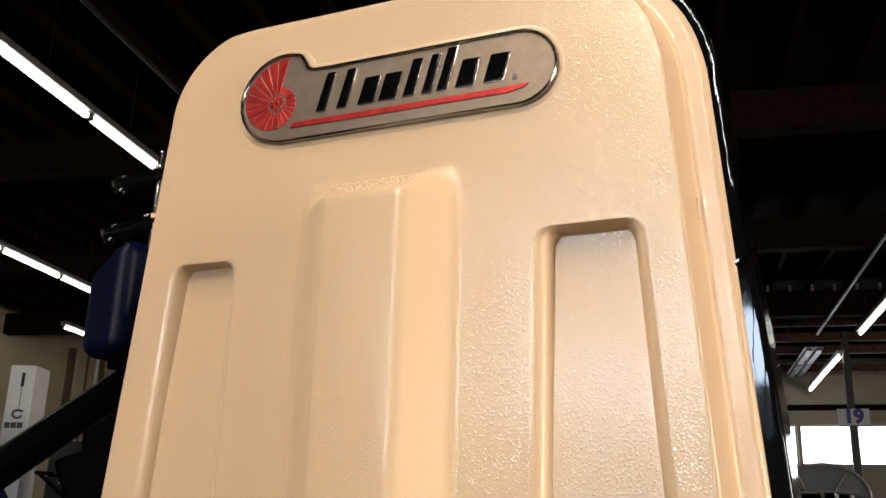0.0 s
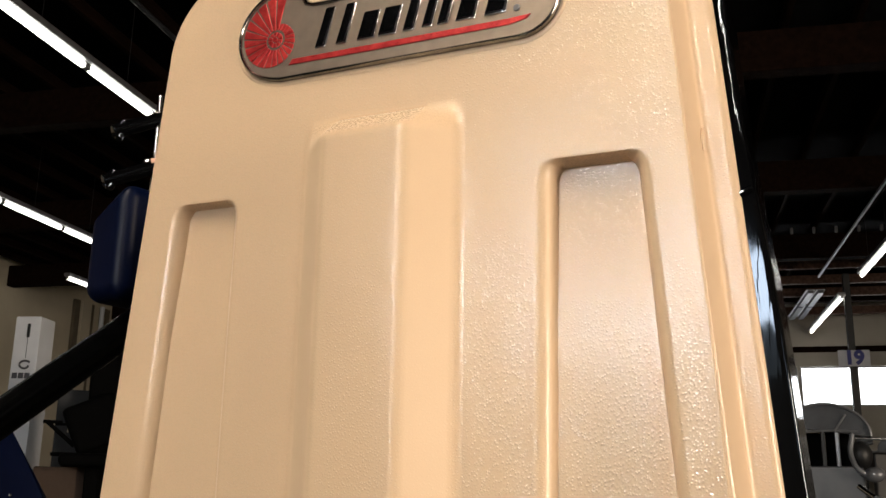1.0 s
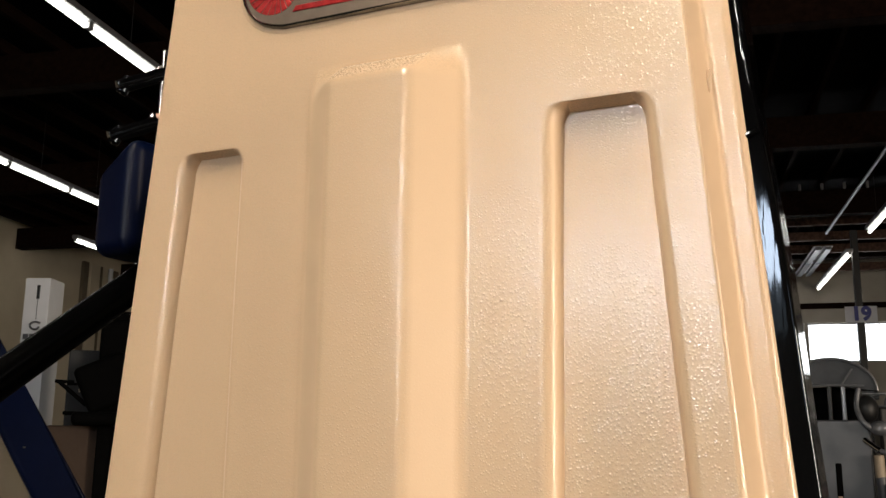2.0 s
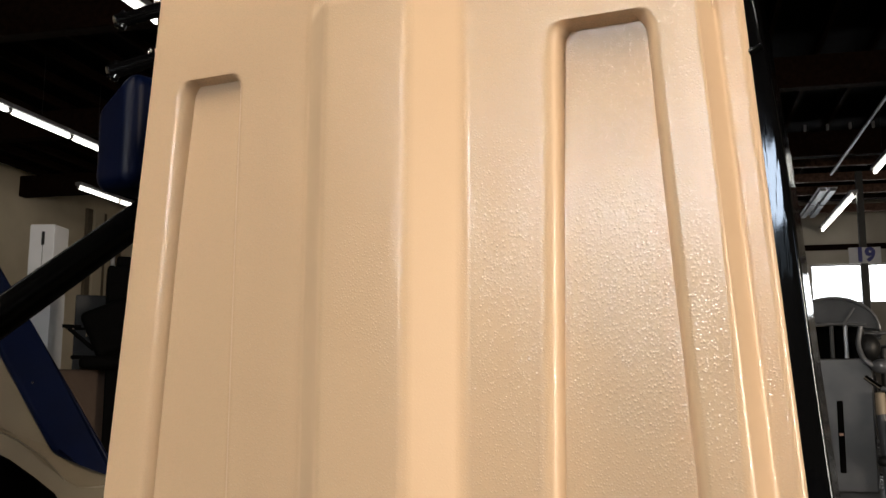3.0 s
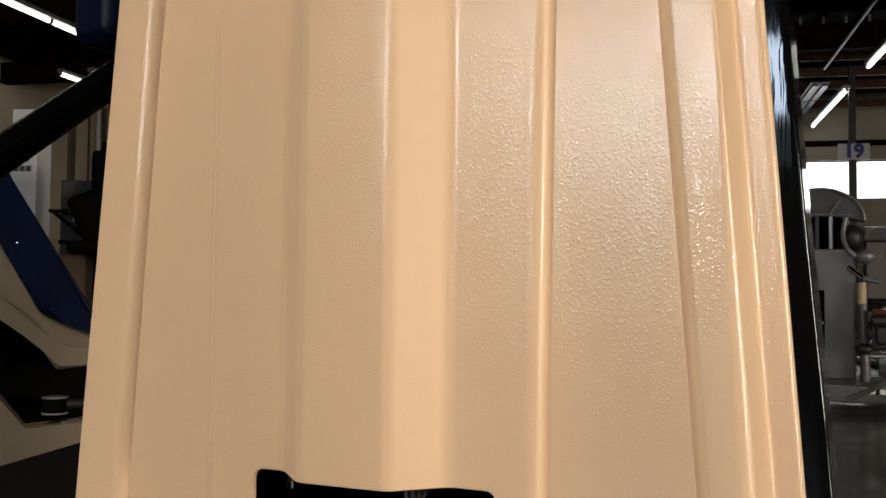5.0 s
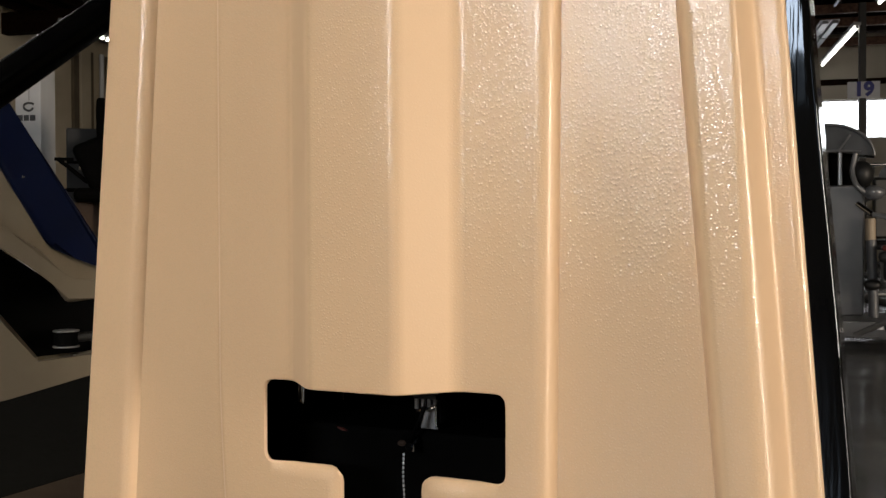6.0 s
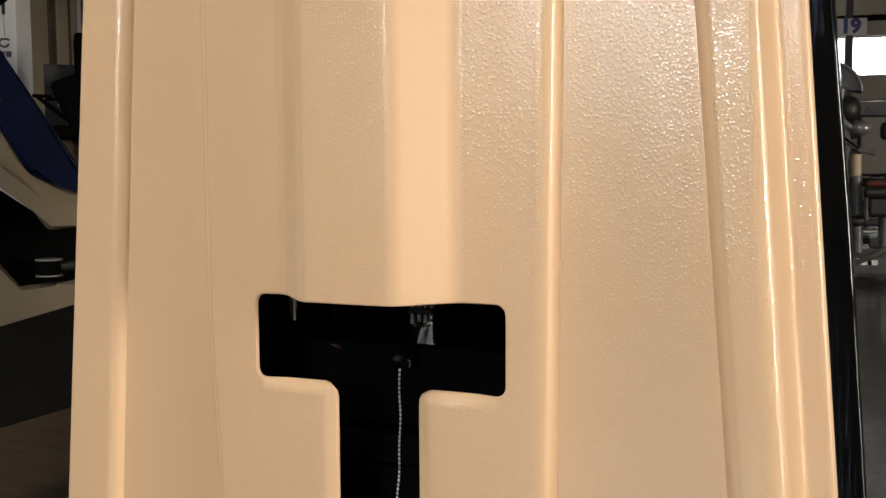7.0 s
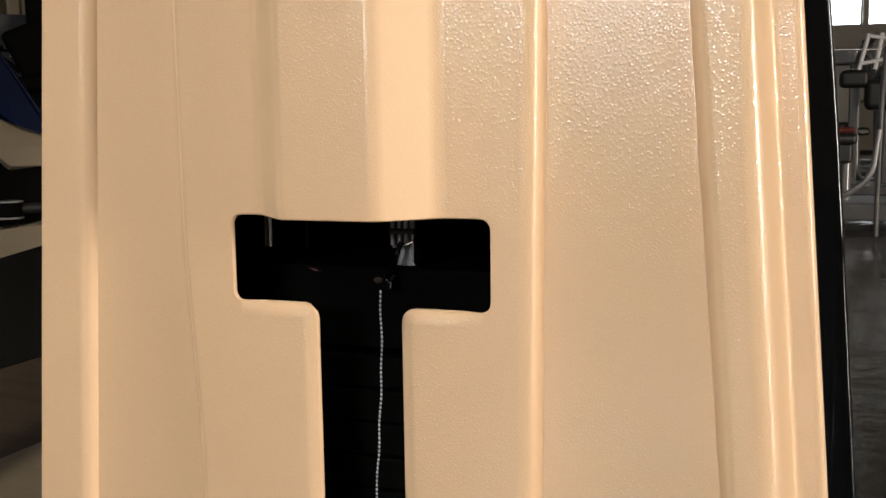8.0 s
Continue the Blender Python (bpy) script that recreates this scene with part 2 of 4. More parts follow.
structure(part("wall_west", hbox(P0 - 0.25, Q0 - 0.25, 0, P0, Q1 + 0.25, TOP), WALL), "tan plaster hall wall", "wall")
east = structure(new("wall_east"), "unseen tan plaster hall wall with an opening for warm light", "wall")
# the gap between the pieces is added behind the warm side light
for q0, q1, z0, z1 in ((Q0 - 0.25, -3.95, 0, TOP), (-2.25, Q1 + 0.25, 0, TOP), (-3.95, -2.25, 2.7, TOP)):
    part("wall_piece", hbox(P1, q0, z0, P1 + 0.25, q1, z1), WALL, east)


def window_wall(name, q0, q1, z0, z1, openings, material):
    """A wall across the hall with a band of window openings."""
    wall = structure(new(name), "grey plaster end wall with a high window band", "wall")
    part("wall_below", hbox(P0, q0, 0, P1, q1, z0), material, wall)
    part("wall_above", hbox(P0, q0, z1, P1, q1, TOP), material, wall)
    edge = P0
    for a, b in openings + [(P1, P1)]:
        if a > edge:
            part("pier", hbox(edge, q0, z0, a, q1, z1), material, wall)
        edge = b
    return wall


NORTH = [(0.9, 1.9), (1.96, 2.96), (3.02, 4.02), (4.12, 5.12), (5.22, 6.22), (6.32, 7.32)]
window_wall("wall_north", Q1, Q1 + 0.25, 2.53, 3.33, NORTH, WALL_LIT)
for i, (a, b) in enumerate(NORTH):
    w = structure(new("window_%d" % (i + 1)), "high bright window with a thin metal frame", "window")
    part("pane", hbox(a, Q1 + 0.12, 2.53, b, Q1 + 0.13, 3.33), PANE, w)
    for lo, hi in (((a, 2.53), (a + 0.03, 3.33)), ((b - 0.03, 2.53), (b, 3.33)), ((a + 0.03, 2.53), (b - 0.03, 2.56)), ((a + 0.03, 3.30), (b - 0.03, 3.33))):
        part("window_frame", hbox(lo[0], Q1 + 0.06, lo[1], hi[0], Q1 + 0.115, hi[1], 0.004), STEEL, w)
# opening at 5.5 to 7.3 is added behind the cool side fill
window_wall("wall_south", Q0 - 0.25, Q0, 1.75, 3.1, [(-4.1, -1.7), (5.5, 7.3)], WALL_DIM)
structure(part("trim", hbox(P0, Q1 - 0.03, 3.62, P1, Q1, 3.74, 0.005), WOOD), "painted wooden ledge along the end wall", "trim")

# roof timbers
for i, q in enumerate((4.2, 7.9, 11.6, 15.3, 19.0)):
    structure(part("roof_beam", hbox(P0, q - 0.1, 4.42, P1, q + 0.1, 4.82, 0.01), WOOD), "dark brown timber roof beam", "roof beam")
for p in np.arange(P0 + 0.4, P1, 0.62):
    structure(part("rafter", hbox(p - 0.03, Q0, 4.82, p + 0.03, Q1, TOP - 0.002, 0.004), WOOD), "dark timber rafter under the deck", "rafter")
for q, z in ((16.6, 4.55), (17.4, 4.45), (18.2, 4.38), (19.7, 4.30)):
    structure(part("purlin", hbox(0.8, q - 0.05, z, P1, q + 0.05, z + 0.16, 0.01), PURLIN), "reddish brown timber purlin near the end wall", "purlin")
for q, z in ((14.78, 4.72), (16.25, 4.66)):
    for i in range(9):
        structure(part("joist_bracket", hbox(1.95 + 0.33 * i, q, z, 1.99 + 0.33 * i, q + 0.05, z + 0.10, 0.006), SILVER), "small bare metal joist bracket under the roof", "bracket")
for p, q0, q1, paint, look_of in ((-3.7, -6.0, 16.0, BLACK_MATT, "thin black steel pipe under the roof"), (2.9, 6.0, 16.4, STEEL, "thin dull steel pipe under the roof")):
    structure(part("sprinkler_pipe", rod(hall(p, q0, 4.37), hall(p, q1, 4.37), 0.022), paint), look_of, "pipe")


def lamp_row(p, q0, z, n, length=1.22, lit=True):
    """A row of single-tube strip lights, tube after tube, hung on thin wires."""
    for i in range(n):
        q = q0 + i * length
        lamp = empty("strip_light", "white strip light with one lit fluorescent tube", "ceiling light", hall(p, q, z), "strip lights under the roof")
        inv = Matrix.Translation(-lamp.location)
        body = hbox(p - 0.06, q + 0.003, z + 0.03, p + 0.06, q + length - 0.003, z + 0.09, 0.01)
        body.transform(inv)
        part("housing", body, STEEL, lamp)
        bm = rod(hall(p, q + 0.04, z), hall(p, q + length - 0.04, z), 0.028, 12, bev=0.012)
        bm.transform(inv)
        part("tube", bm, TUBE, lamp)
        for e in (0.02, length - 0.02):
            bm = box((p - 0.02, q + e - 0.015, z - 0.02), (p + 0.02, q + e + 0.015, z + 0.035), 0.004, HALL)
            bm.transform(inv)
            part("tube_holder", bm, STEEL, lamp)
        bm = rod(hall(p, q + length * 0.5, z + 0.09), hall(p, q + length * 0.5, 4.95), 0.003, 6)
        bm.transform(inv)
        part("hanger_wire", bm, BLACK_MATT, lamp)


def dead_lamp(p, q, z, length):
    """A strip light with no tube in it."""
    lamp = empty("unlit_strip_light", "grey metal strip light without a tube", "ceiling light", hall(p, q, z), "unlit strip lights under the roof")
    inv = Matrix.Translation(-lamp.location)
    for name, bm, paint in (("housing", hbox(p - 0.05, q, z, p + 0.05, q + length, z + 0.06, 0.01), SILVER),
                            ("reflector", hbox(p - 0.075, q + 0.02, z + 0.06, p + 0.075, q + length - 0.02, z + 0.075, 0.004), WHITE),
                            ("hanger", rod(hall(p, q + 0.4, z + 0.07), hall(p, q + 0.4, 4.9), 0.004, 6), BLACK_MATT)):
        bm.transform(inv)
        part(name, bm, paint, lamp)


for p in (2.86, 3.03):
    dead_lamp(p, 17.1, 4.22, 1.3)
    dead_lamp(p, 18.5, 4.22, 1.3)
lamp_row(-4.27, 2.12, 4.0, 4)
lamp_row(-7.45, 7.8, 4.0, 3)
lamp_row(-9.2, 13.0, 4.0, 2)
lamp_row(-8.4, 12.6, 3.9, 1)
lamp_row(3.25, 16.4, 4.0, 3)
lamp_row(3.25, 12.3, 4.0, 2)
lamp_row(3.25, -5.0, 4.0, 4)
lamp_row(-0.6, -5.44, 3.14, 4)

# post with the aisle sign
post = empty("post", "dark square steel post up to the roof", "post", hall(3.345, 16.5, 0))
bm = hbox(3.29, 16.45, 0, 3.40, 16.55, 4.42, 0.008)
bm.transform(Matrix.Translation(-post.location))
part("shaft", bm, BLACK_MATT, post)
bm = hbox(3.22, 16.38, 0, 3.47, 16.62, 0.015, 0.003)
bm.transform(Matrix.Translation(-post.location))
part("foot_plate", bm, BLACK_MATT, post)
sign = empty("aisle_sign", "pale sign board with a dark blue 19 on a post", "sign", hall(3.355, 16.43, 2.97))
bm = box((-0.25, -0.012, -0.135), (0.25, 0.012, 0.135), 0.004, HALL.to_3x3().to_4x4())
part("board", bm, SIGN, sign)
txt = bpy.data.curves.new("digits", "FONT")
txt.body, txt.size, txt.align_x, txt.align_y, txt.extrude, txt.offset = "19", 0.31, "CENTER", "CENTER", 0.003, 0.016
tob = new("digits", txt)
tob.parent = sign
tob.matrix_local = HALL.to_3x3().to_4x4() @ pose(0, -0.024, 0, 90, 0, 0)
txt.materials.append(NAVY)

# ---- the weight tower with its moulded front shroud ----
tower = empty("weight_tower", "almond moulded shroud on a gloss black weight stack tower", "gym machine")
HOLE_TOP, HOLE_LOW, ARM, STEM = 0.4900, 0.432, 0.0895, 0.0300
RIB, FACE_TOP = 0.030, 1.100
CORNER, WIDE_CORNER = 0.076, 0.095


def half_width(z, sgn=1):
    """Half the width of the raised face at height z, with rounded upper corners; the two sides differ by a hair."""
    w = (0.2122 + 0.076 * (0.908 - min(z, 1.024))) if sgn > 0 else (0.2135 + 0.083 * (0.908 - min(z, 1.024)))
    r = WIDE_CORNER if sgn > 0 else CORNER
    if z > FACE_TOP - r:
        k = z - (FACE_TOP - r)
        w -= r - math.sqrt(max(0.0, r * r - k * k))
    return w


def step(a, b, x):
    t = min(1.0, max(0.0, (x - a) / (b - a)))
    return t * t * (3 - 2 * t)


def trapezoid(x, blur=0.0045):
    """The rib's section: 1 on its flat, falling to 0 at its foot, with soft edges."""
    total = 0.0
    for i in range(9):
        total += min(1.0, max(0.0, (0.0615 - abs(x + blur * (i - 4) / 4)) / 0.0295))
    return total / 9


QUARTER = [radians(22.5 * i) for i in range(5)]
RIB_COLS = [0, 0.015, 0.0270, 0.0298, 0.0320, 0.0342, 0.0370, 0.0565, 0.0593, 0.0615, 0.0637, 0.0665]
RIB_SHIFT = -0.0040
STEM_COLS = [0, 0.015] + [STEM + 0.009 * (1 - math.cos(a)) for a in QUARTER] + [0.045, 0.050, 0.055, 0.062, 0.069]
ARM_COLS = [ARM - 0.007 * (1 - math.sin(a)) for a in QUARTER]
ROWS_Z = sorted(set([round(z, 5) for z in
    [0.04, 0.07, 0.10, 0.13, 0.16, 0.20, 0.24, 0.28, 0.32, 0.36, 0.40] +
    [HOLE_LOW - 0.009 * (1 - math.sin(a)) for a in QUARTER] + [HOLE_LOW + 0.007 * (1 - math.cos(a)) for a in QUARTER] +
    [0.455, 0.470] + [HOLE_TOP - 0.007 * (1 - math.sin(a)) for a in QUARTER] + [0.498, 0.506, 0.52] +
    list(np.arange(0.55, 0.86, 0.03)) + list(np.arange(0.862, 0.882, 0.005)) + list(np.arange(0.8825, 0.904, 0.00125)) + list(np.arange(0.909, 0.960, 0.0034)) +
    list(np.arange(0.966, 1.02, 0.009)) + [FACE_TOP - CORNER + CORNER * math.sin(radians(a)) for a in range(0, 91, 6)]]))
# profile of a pocket's side walls: distance from the edge line and share of the depth
INNER = {-1: [(-0.0035, 0.0), (-0.0012, 0.05), (0.0006, 0.20), (0.0022, 0.50), (0.0036, 0.78), (0.0052, 0.95), (0.0085, 1.0)],
         1: [(-0.0090, 0.0), (-0.0050, 0.03), (-0.0015, 0.13), (0.0012, 0.32), (0.0030, 0.62), (0.0040, 0.92), (0.0043, 1.0)]}
OUTER = [(-0.0066, 1.0), (-0.0064, 0.92), (-0.0056, 0.70), (-0.0042, 0.45), (-0.0022, 0.22), (0.0005, 0.07), (0.0040, 0.0)]


def rolled(x, z):
    """How far the face bends back round the slot's stem and lower edges."""
    if z > HOLE_LOW + 1e-5:
        return 0.0
    x = abs(x)
    low = max(0.0, HOLE_LOW - z)
    d = min(low, max(0.0, x - STEM))
    r = 0.0085
    if d >= r or x > ARM:
        return 0.0
    return 0.0034 * step(ARM - 0.007, ARM - 0.022, x) * (1 - d / r) ** 2


def shroud_row(z, sgn=1):
    k = step(HOLE_LOW + 0.008, HOLE_TOP - 0.0075, z)
    cols = [(a * k + b * (1 - k), 0.0) for a, b in zip(RIB_COLS, STEM_COLS)]
    rib = RIB * min(1.0, max(0.0, (0.950 - z) / 0.022)) if z >= HOLE_TOP - 1e-4 else 0.0
    cols = [(x + sgn * RIB_SHIFT * k, -rib * trapezoid(x)) for x, _ in cols] + [(x, 0.0) for x in ARM_COLS]
    cols = [(x, y + rolled(x, z)) for x, y in cols]
    hw = half_width(z, sgn)
    depth = ((0.013 if sgn > 0 else 0.0078) + 0.0035 * step(0.78, 0.893, z)) * step(0.8990, 0.8960, z) * step(0.10, 0.16, z)
    tuck = 0.0
    if z > 0.886:
        r = min(1.0, (z - 0.886) / 0.014)
        tuck = 0.013 * (1 - math.sqrt(max(0.0, 1 - r * r)))
    if sgn > 0:
        inner, outer = 0.1130 + 0.0118 * (min(z, 0.905) - 0.33) + tuck, 0.1850 + 0.0785 * (0.89 - min(z, 0.905)) - tuck
    else:
        inner, outer = 0.1275 - 0.008 * step(0.5, 0.3, z) + tuck, 0.1845 + 0.066 * (0.89 - min(z, 0.905)) - tuck
    cols += [(inner + d, depth * s) for d, s in INNER[sgn]] + [(outer + d, depth * s) for d, s in OUTER]
    if z > 0.965:
        k = step(0.965, 1.02, z)
        full = cols[-1][0] + 0.004
        cols = [(x * (1 - k) + x / full * (hw - 0.0024) * k, y) for x, y in cols]
    r = 0.0024 + (0.0090 * step(0.80, 0.45, z) if sgn > 0 else 0.0)
    cols += [(hw - a * r, b * r) for a, b in ((1.0, 0.0), (0.7, 0.05), (0.4, 0.17), (0.2, 0.33), (0.05, 0.5), (0.0, 0.62))]
    if z > FACE_TOP - 0.0046:
        lift = step(FACE_TOP - 0.0046, FACE_TOP, z) * 0.003
        cols = [(x, max(y, lift)) for x, y in cols]
    return cols


def build_shroud():
    bm = bmesh.new()
    grid = []
    for z in ROWS_Z:
        right = shroud_row(z)
        line = [(-x, y) for x, y in shroud_row(z, -1)[:0:-1]] + right
        grid.append([bm.verts.new((x, y, z)) for x, y in line])
    n = len(shroud_row(0.5))
    mid = n - 1

    def kept(i, j):
        """How the cell right of column j and above row i stands to the slot: whole, none, or the corners of a half."""
        z0, z1 = ROWS_Z[i], ROWS_Z[i + 1]
        c = j - mid if j >= mid else mid - 1 - j
        zc = (z0 + z1) / 2
        arm0, stem0 = len(RIB_COLS), 2
        if zc > HOLE_TOP or z1 < 0.14:
            return "whole"
        if zc > HOLE_LOW:
            if c < arm0:
                return "none"
            if c > arm0 + 3:
                return "whole"
            a = c - arm0
            if zc < HOLE_LOW + 0.007:
                b = [round(HOLE_LOW + 0.007 * (1 - math.cos(t)), 5) for t in QUARTER].index(z0)
                # arm's lower outer corner: hole keeps clear of the corner
                return "none" if b > a - 0 and b != a else ("half_up" if b == a else "whole")
            if zc > HOLE_TOP - 0.007:
                b = [round(HOLE_TOP - 0.007 * (1 - math.sin(t)), 5) for t in QUARTER].index(z0)
                b = 3 - b
                return "none" if b > a else ("half_down" if b == a else "whole")
            return "none"
        if c < stem0:
            return "none"
        if zc > HOLE_LOW - 0.009 and c < stem0 + 4:
            a = c - stem0
            b = 3 - [round(HOLE_LOW - 0.009 * (1 - math.sin(t)), 5) for t in QUARTER].index(z0)
            return "none" if a + b < 3 else ("lip" if a + b == 3 else "whole")
        return "whole"

    for i in range(len(ROWS_Z) - 1):
        for j in range(2 * n - 2):
            q = [grid[i][j], grid[i][j + 1], grid[i + 1][j + 1], grid[i + 1][j]]
            how = kept(i, j)
            left = j < mid
            if how == "none":
                continue
            if how == "whole":
                bm.faces.new(q)
                continue
            # q: low-left, low-right, up-right, up-left
            if how == "half_up":       # keeps the outer, lower half
                bm.faces.new((q[0], q[1], q[3]) if left else (q[0], q[1], q[2]))
            elif how == "half_down":   # keeps the outer, upper half
                bm.faces.new((q[0], q[2], q[3]) if left else (q[1], q[2], q[3]))
            else:                      # keeps the lower, outer half of the lip's corner
                bm.faces.new((q[0], q[1], q[3]) if left else (q[0], q[1], q[2]))
    bm.verts.index_update()
    loose = [v for v in bm.verts if not v.link_faces]
    bmesh.ops.delete(bm, geom=loose, context="VERTS")

    def loops():
        todo = {e for e in bm.edges if e.is_boundary}
        out = []
        while todo:
            e = todo.pop()
            chain = [e.verts[0], e.verts[1]]
            while True:
                nxt = next((x for x in chain[-1].link_edges if x in todo), None)
                if not nxt:
                    break
                todo.discard(nxt)
                chain.append(nxt.other_vert(chain[-1]))
            if chain[0] is chain[-1]:
                chain.pop()
            out.append(chain)
        return out

    def skirt(chain, rings):
        """Rings of faces round a closed boundary: each ring a sideways offset outwards and a depth."""
        pts = [Vector((v.co.x, v.co.z)) for v in chain]
        turn = sum(a.x * b.y - b.x * a.y for a, b in zip(pts, pts[1:] + pts[:1]))
        sign = 1 if turn > 0 else -1
        normals = []
        m = len(pts)
        for i in range(m):
            d0, d1 = (pts[i] - pts[i - 1]), (pts[(i + 1) % m] - pts[i])
            d = d0.normalized() + d1.normalized()
            d = d.normalized() if d.length > 1e-6 else d0.normalized()
            normals.append(Vector((d.y, -d.x)) * sign)
        prev = chain
        for lip, depth, absolute in rings:
            ring = []
            for v, nn in zip(chain, normals):
                off = lip if lip < 0.0087 else 0.0087 + (lip - 0.0087) * (0.12 + 0.88 * step(0.35, 0.75, nn.x))
                y = depth if absolute else v.co.y + depth
                ring.append(bm.verts.new((v.co.x + nn.x * off, y, v.co.z + nn.y * off)))
            for i in range(m):
                j = (i + 1) % m
                bm.faces.new((prev[i], prev[j], ring[j], ring[i]))
            prev = ring

    for chain in loops():
        wide = max(v.co.x for v in chain) - min(v.co.x for v in chain)
        if wide > 0.3:
            skirt(chain, [(0.0016, 0.0100, True), (0.0054, 0.0266, True), (0.0060, 0.0285, True), (0.0069, 0.0300, True), (0.0081, 0.0310, True),
                          (0.0097, 0.0314, True), (0.0120, 0.0313, True), (0.0180, 0.0305, True), (0.0205, 0.0307, True), (0.0222, 0.0315, True),
                          (0.0234, 0.0330, True), (0.0240, 0.0350, True), (0.0240, 0.0357, True)])
        else:
            skirt(chain, [(-0.0004, 0.0006, False), (-0.0007, 0.0014, False), (-0.0008, 0.0024, False), (-0.0002, 0.0034, False), (0.003, 0.0036, False)])
    return bm


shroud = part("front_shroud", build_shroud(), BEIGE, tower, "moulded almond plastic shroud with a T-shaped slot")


def outline(off, z_low, n=16):
    """The shroud's outer line moved outwards by off, from its foot on one side over the top to the other."""
    right, left = [], []
    slim = off if off < 0 else off * 0.45
    swell = 0.0 if off < 0 else 1.0
    for i in range(24):
        z = z_low + (FACE_TOP - WIDE_CORNER - z_low) * i / 23
        right.append((half_width(z) + off - swell * (0.005 * step(0.78, 0.95, z) - 0.002 * step(0.7, 0.5, z)), z))
        z = z_low + (FACE_TOP - CORNER - z_low) * i / 23
        left.append((-half_width(z, -1) - slim, z))
    cz, cx = FACE_TOP - CORNER, half_width(FACE_TOP - CORNER, -1) - CORNER
    wz, wx = FACE_TOP - WIDE_CORNER, half_width(FACE_TOP - WIDE_CORNER) - WIDE_CORNER
    for i in range(1, n + 1):
        a = radians(90 * i / n)
        o = off - 0.005 * swell + (slim - off) * step(0.55, 0.95, i / n)
        right.append((wx + (WIDE_CORNER + o) * math.cos(a), wz + (WIDE_CORNER + o) * math.sin(a)))
        left.append((-cx - (CORNER + slim) * math.cos(a), cz + (CORNER + slim) * math.sin(a)))
    return left + right[::-1]


def hoop(off_in, off_out, y0, y1, r):
    """A bent bar that follows the shroud's outline, with rounded edges."""
    bm = bmesh.new()
    a, b = outline(off_in, 0.0), outline(off_out, 0.0)
    sec = []
    for (x0, z0), (x1, z1) in zip(a, b):
        d = Vector((x1 - x0, z1 - z0))
        w = d.length
        d /= w
        pts = []
        for cx, cy, s in ((w - r, y0 + r, -90), (w - r, y1 - r, 0), (r, y1 - r, 90), (r, y0 + r, 180)):
            ends = [(-0.002, 0), (0, 0), (0, 1), (0, 2), (0, 3), (0, 4), (0.002, 4)]
            for push, k in ends:
                t = radians(s + 22.5 * k)
                u = cx + r * math.cos(t) - push * math.sin(t)
                y = cy + r * math.sin(t) + push * math.cos(t)
                pts.append(bm.verts.new((x0 + d.x * u, y, z0 + d.y * u)))
        sec.append(pts)
    for s0, s1 in zip(sec, sec[1:]):
        for k in range(28):
            bm.faces.new((s0[k], s0[(k + 1) % 28], s1[(k + 1) % 28], s1[k]))
    bm.faces.new(sec[0])
    bm.faces.new(sec[-1][::-1])
    return bm


part("frame_hoop", hoop(-0.026, 0.0370, 0.036, 0.110, 0.0032), BLACK, tower, "gloss black steel frame hoop behind the shroud")
part("weld_seam", pipe([(0.226, 0.0355, 0.868), (0.236, 0.0345, 0.8705), (0.246, 0.036, 0.875)], 0.0022, 8), BLACK, tower)
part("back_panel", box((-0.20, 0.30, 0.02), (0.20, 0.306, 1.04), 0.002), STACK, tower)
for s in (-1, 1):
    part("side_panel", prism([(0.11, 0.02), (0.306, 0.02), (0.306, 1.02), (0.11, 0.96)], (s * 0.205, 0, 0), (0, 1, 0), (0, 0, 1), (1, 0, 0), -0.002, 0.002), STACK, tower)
part("base_plate", box((-0.30, 0.0, 0.0), (0.30, 0.34, 0.03), 0.006), BLACK, tower)
part("edge_clip", ball((0.2185, 0.0265, 0.909), 0.003, 0.6, 0.6, 2.8), BEIGE, shroud)

# inside the slot: the stack, its rods and the pin's chain
for s in (-1, 1):
    part("guide_rod", rod((s * 0.098 - 0.0140, 0.085, 0.03), (s * 0.098 - 0.0140, 0.085, 1.02), 0.0042), CHROME, tower, "chromed guide rod")
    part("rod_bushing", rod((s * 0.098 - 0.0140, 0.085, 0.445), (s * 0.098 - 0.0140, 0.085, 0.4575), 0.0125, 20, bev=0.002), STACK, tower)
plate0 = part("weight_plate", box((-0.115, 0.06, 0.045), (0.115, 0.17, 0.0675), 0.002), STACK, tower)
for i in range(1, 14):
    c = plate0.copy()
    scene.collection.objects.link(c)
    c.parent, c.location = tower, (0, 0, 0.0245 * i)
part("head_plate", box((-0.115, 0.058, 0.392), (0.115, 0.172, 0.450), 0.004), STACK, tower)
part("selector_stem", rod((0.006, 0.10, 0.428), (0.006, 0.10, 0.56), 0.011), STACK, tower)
part("cable_bracket", prism([(0.0012, 0.4505), (0.0151, 0.4505), (0.0154, 0.4708), (0.0057, 0.4663)], (0, 0.062, 0), (1, 0, 0), (0, 0, 1), (0, 1, 0), 0, 0.004, 0.0008), STEEL, tower, "bare steel cable bracket")
part("bracket_edge", box((0.0148, 0.0575, 0.4525), (0.0160, 0.0635, 0.4712), 0.0004), CHROME, tower, "bright edge of the cable bracket")
for x in (-0.0002, 0.0048, 0.0096, 0.0142):
    part("cable_strand", rod((x, 0.060, 0.4650 + 0.25 * x), (x - 0.0006, 0.060, 0.53), 0.0019, 10), STEEL, tower)
part("strand_clamp", box((-0.0026, 0.0565, 0.4725), (0.0164, 0.0635, 0.4765), 0.0012), BLACK_MATT, tower)
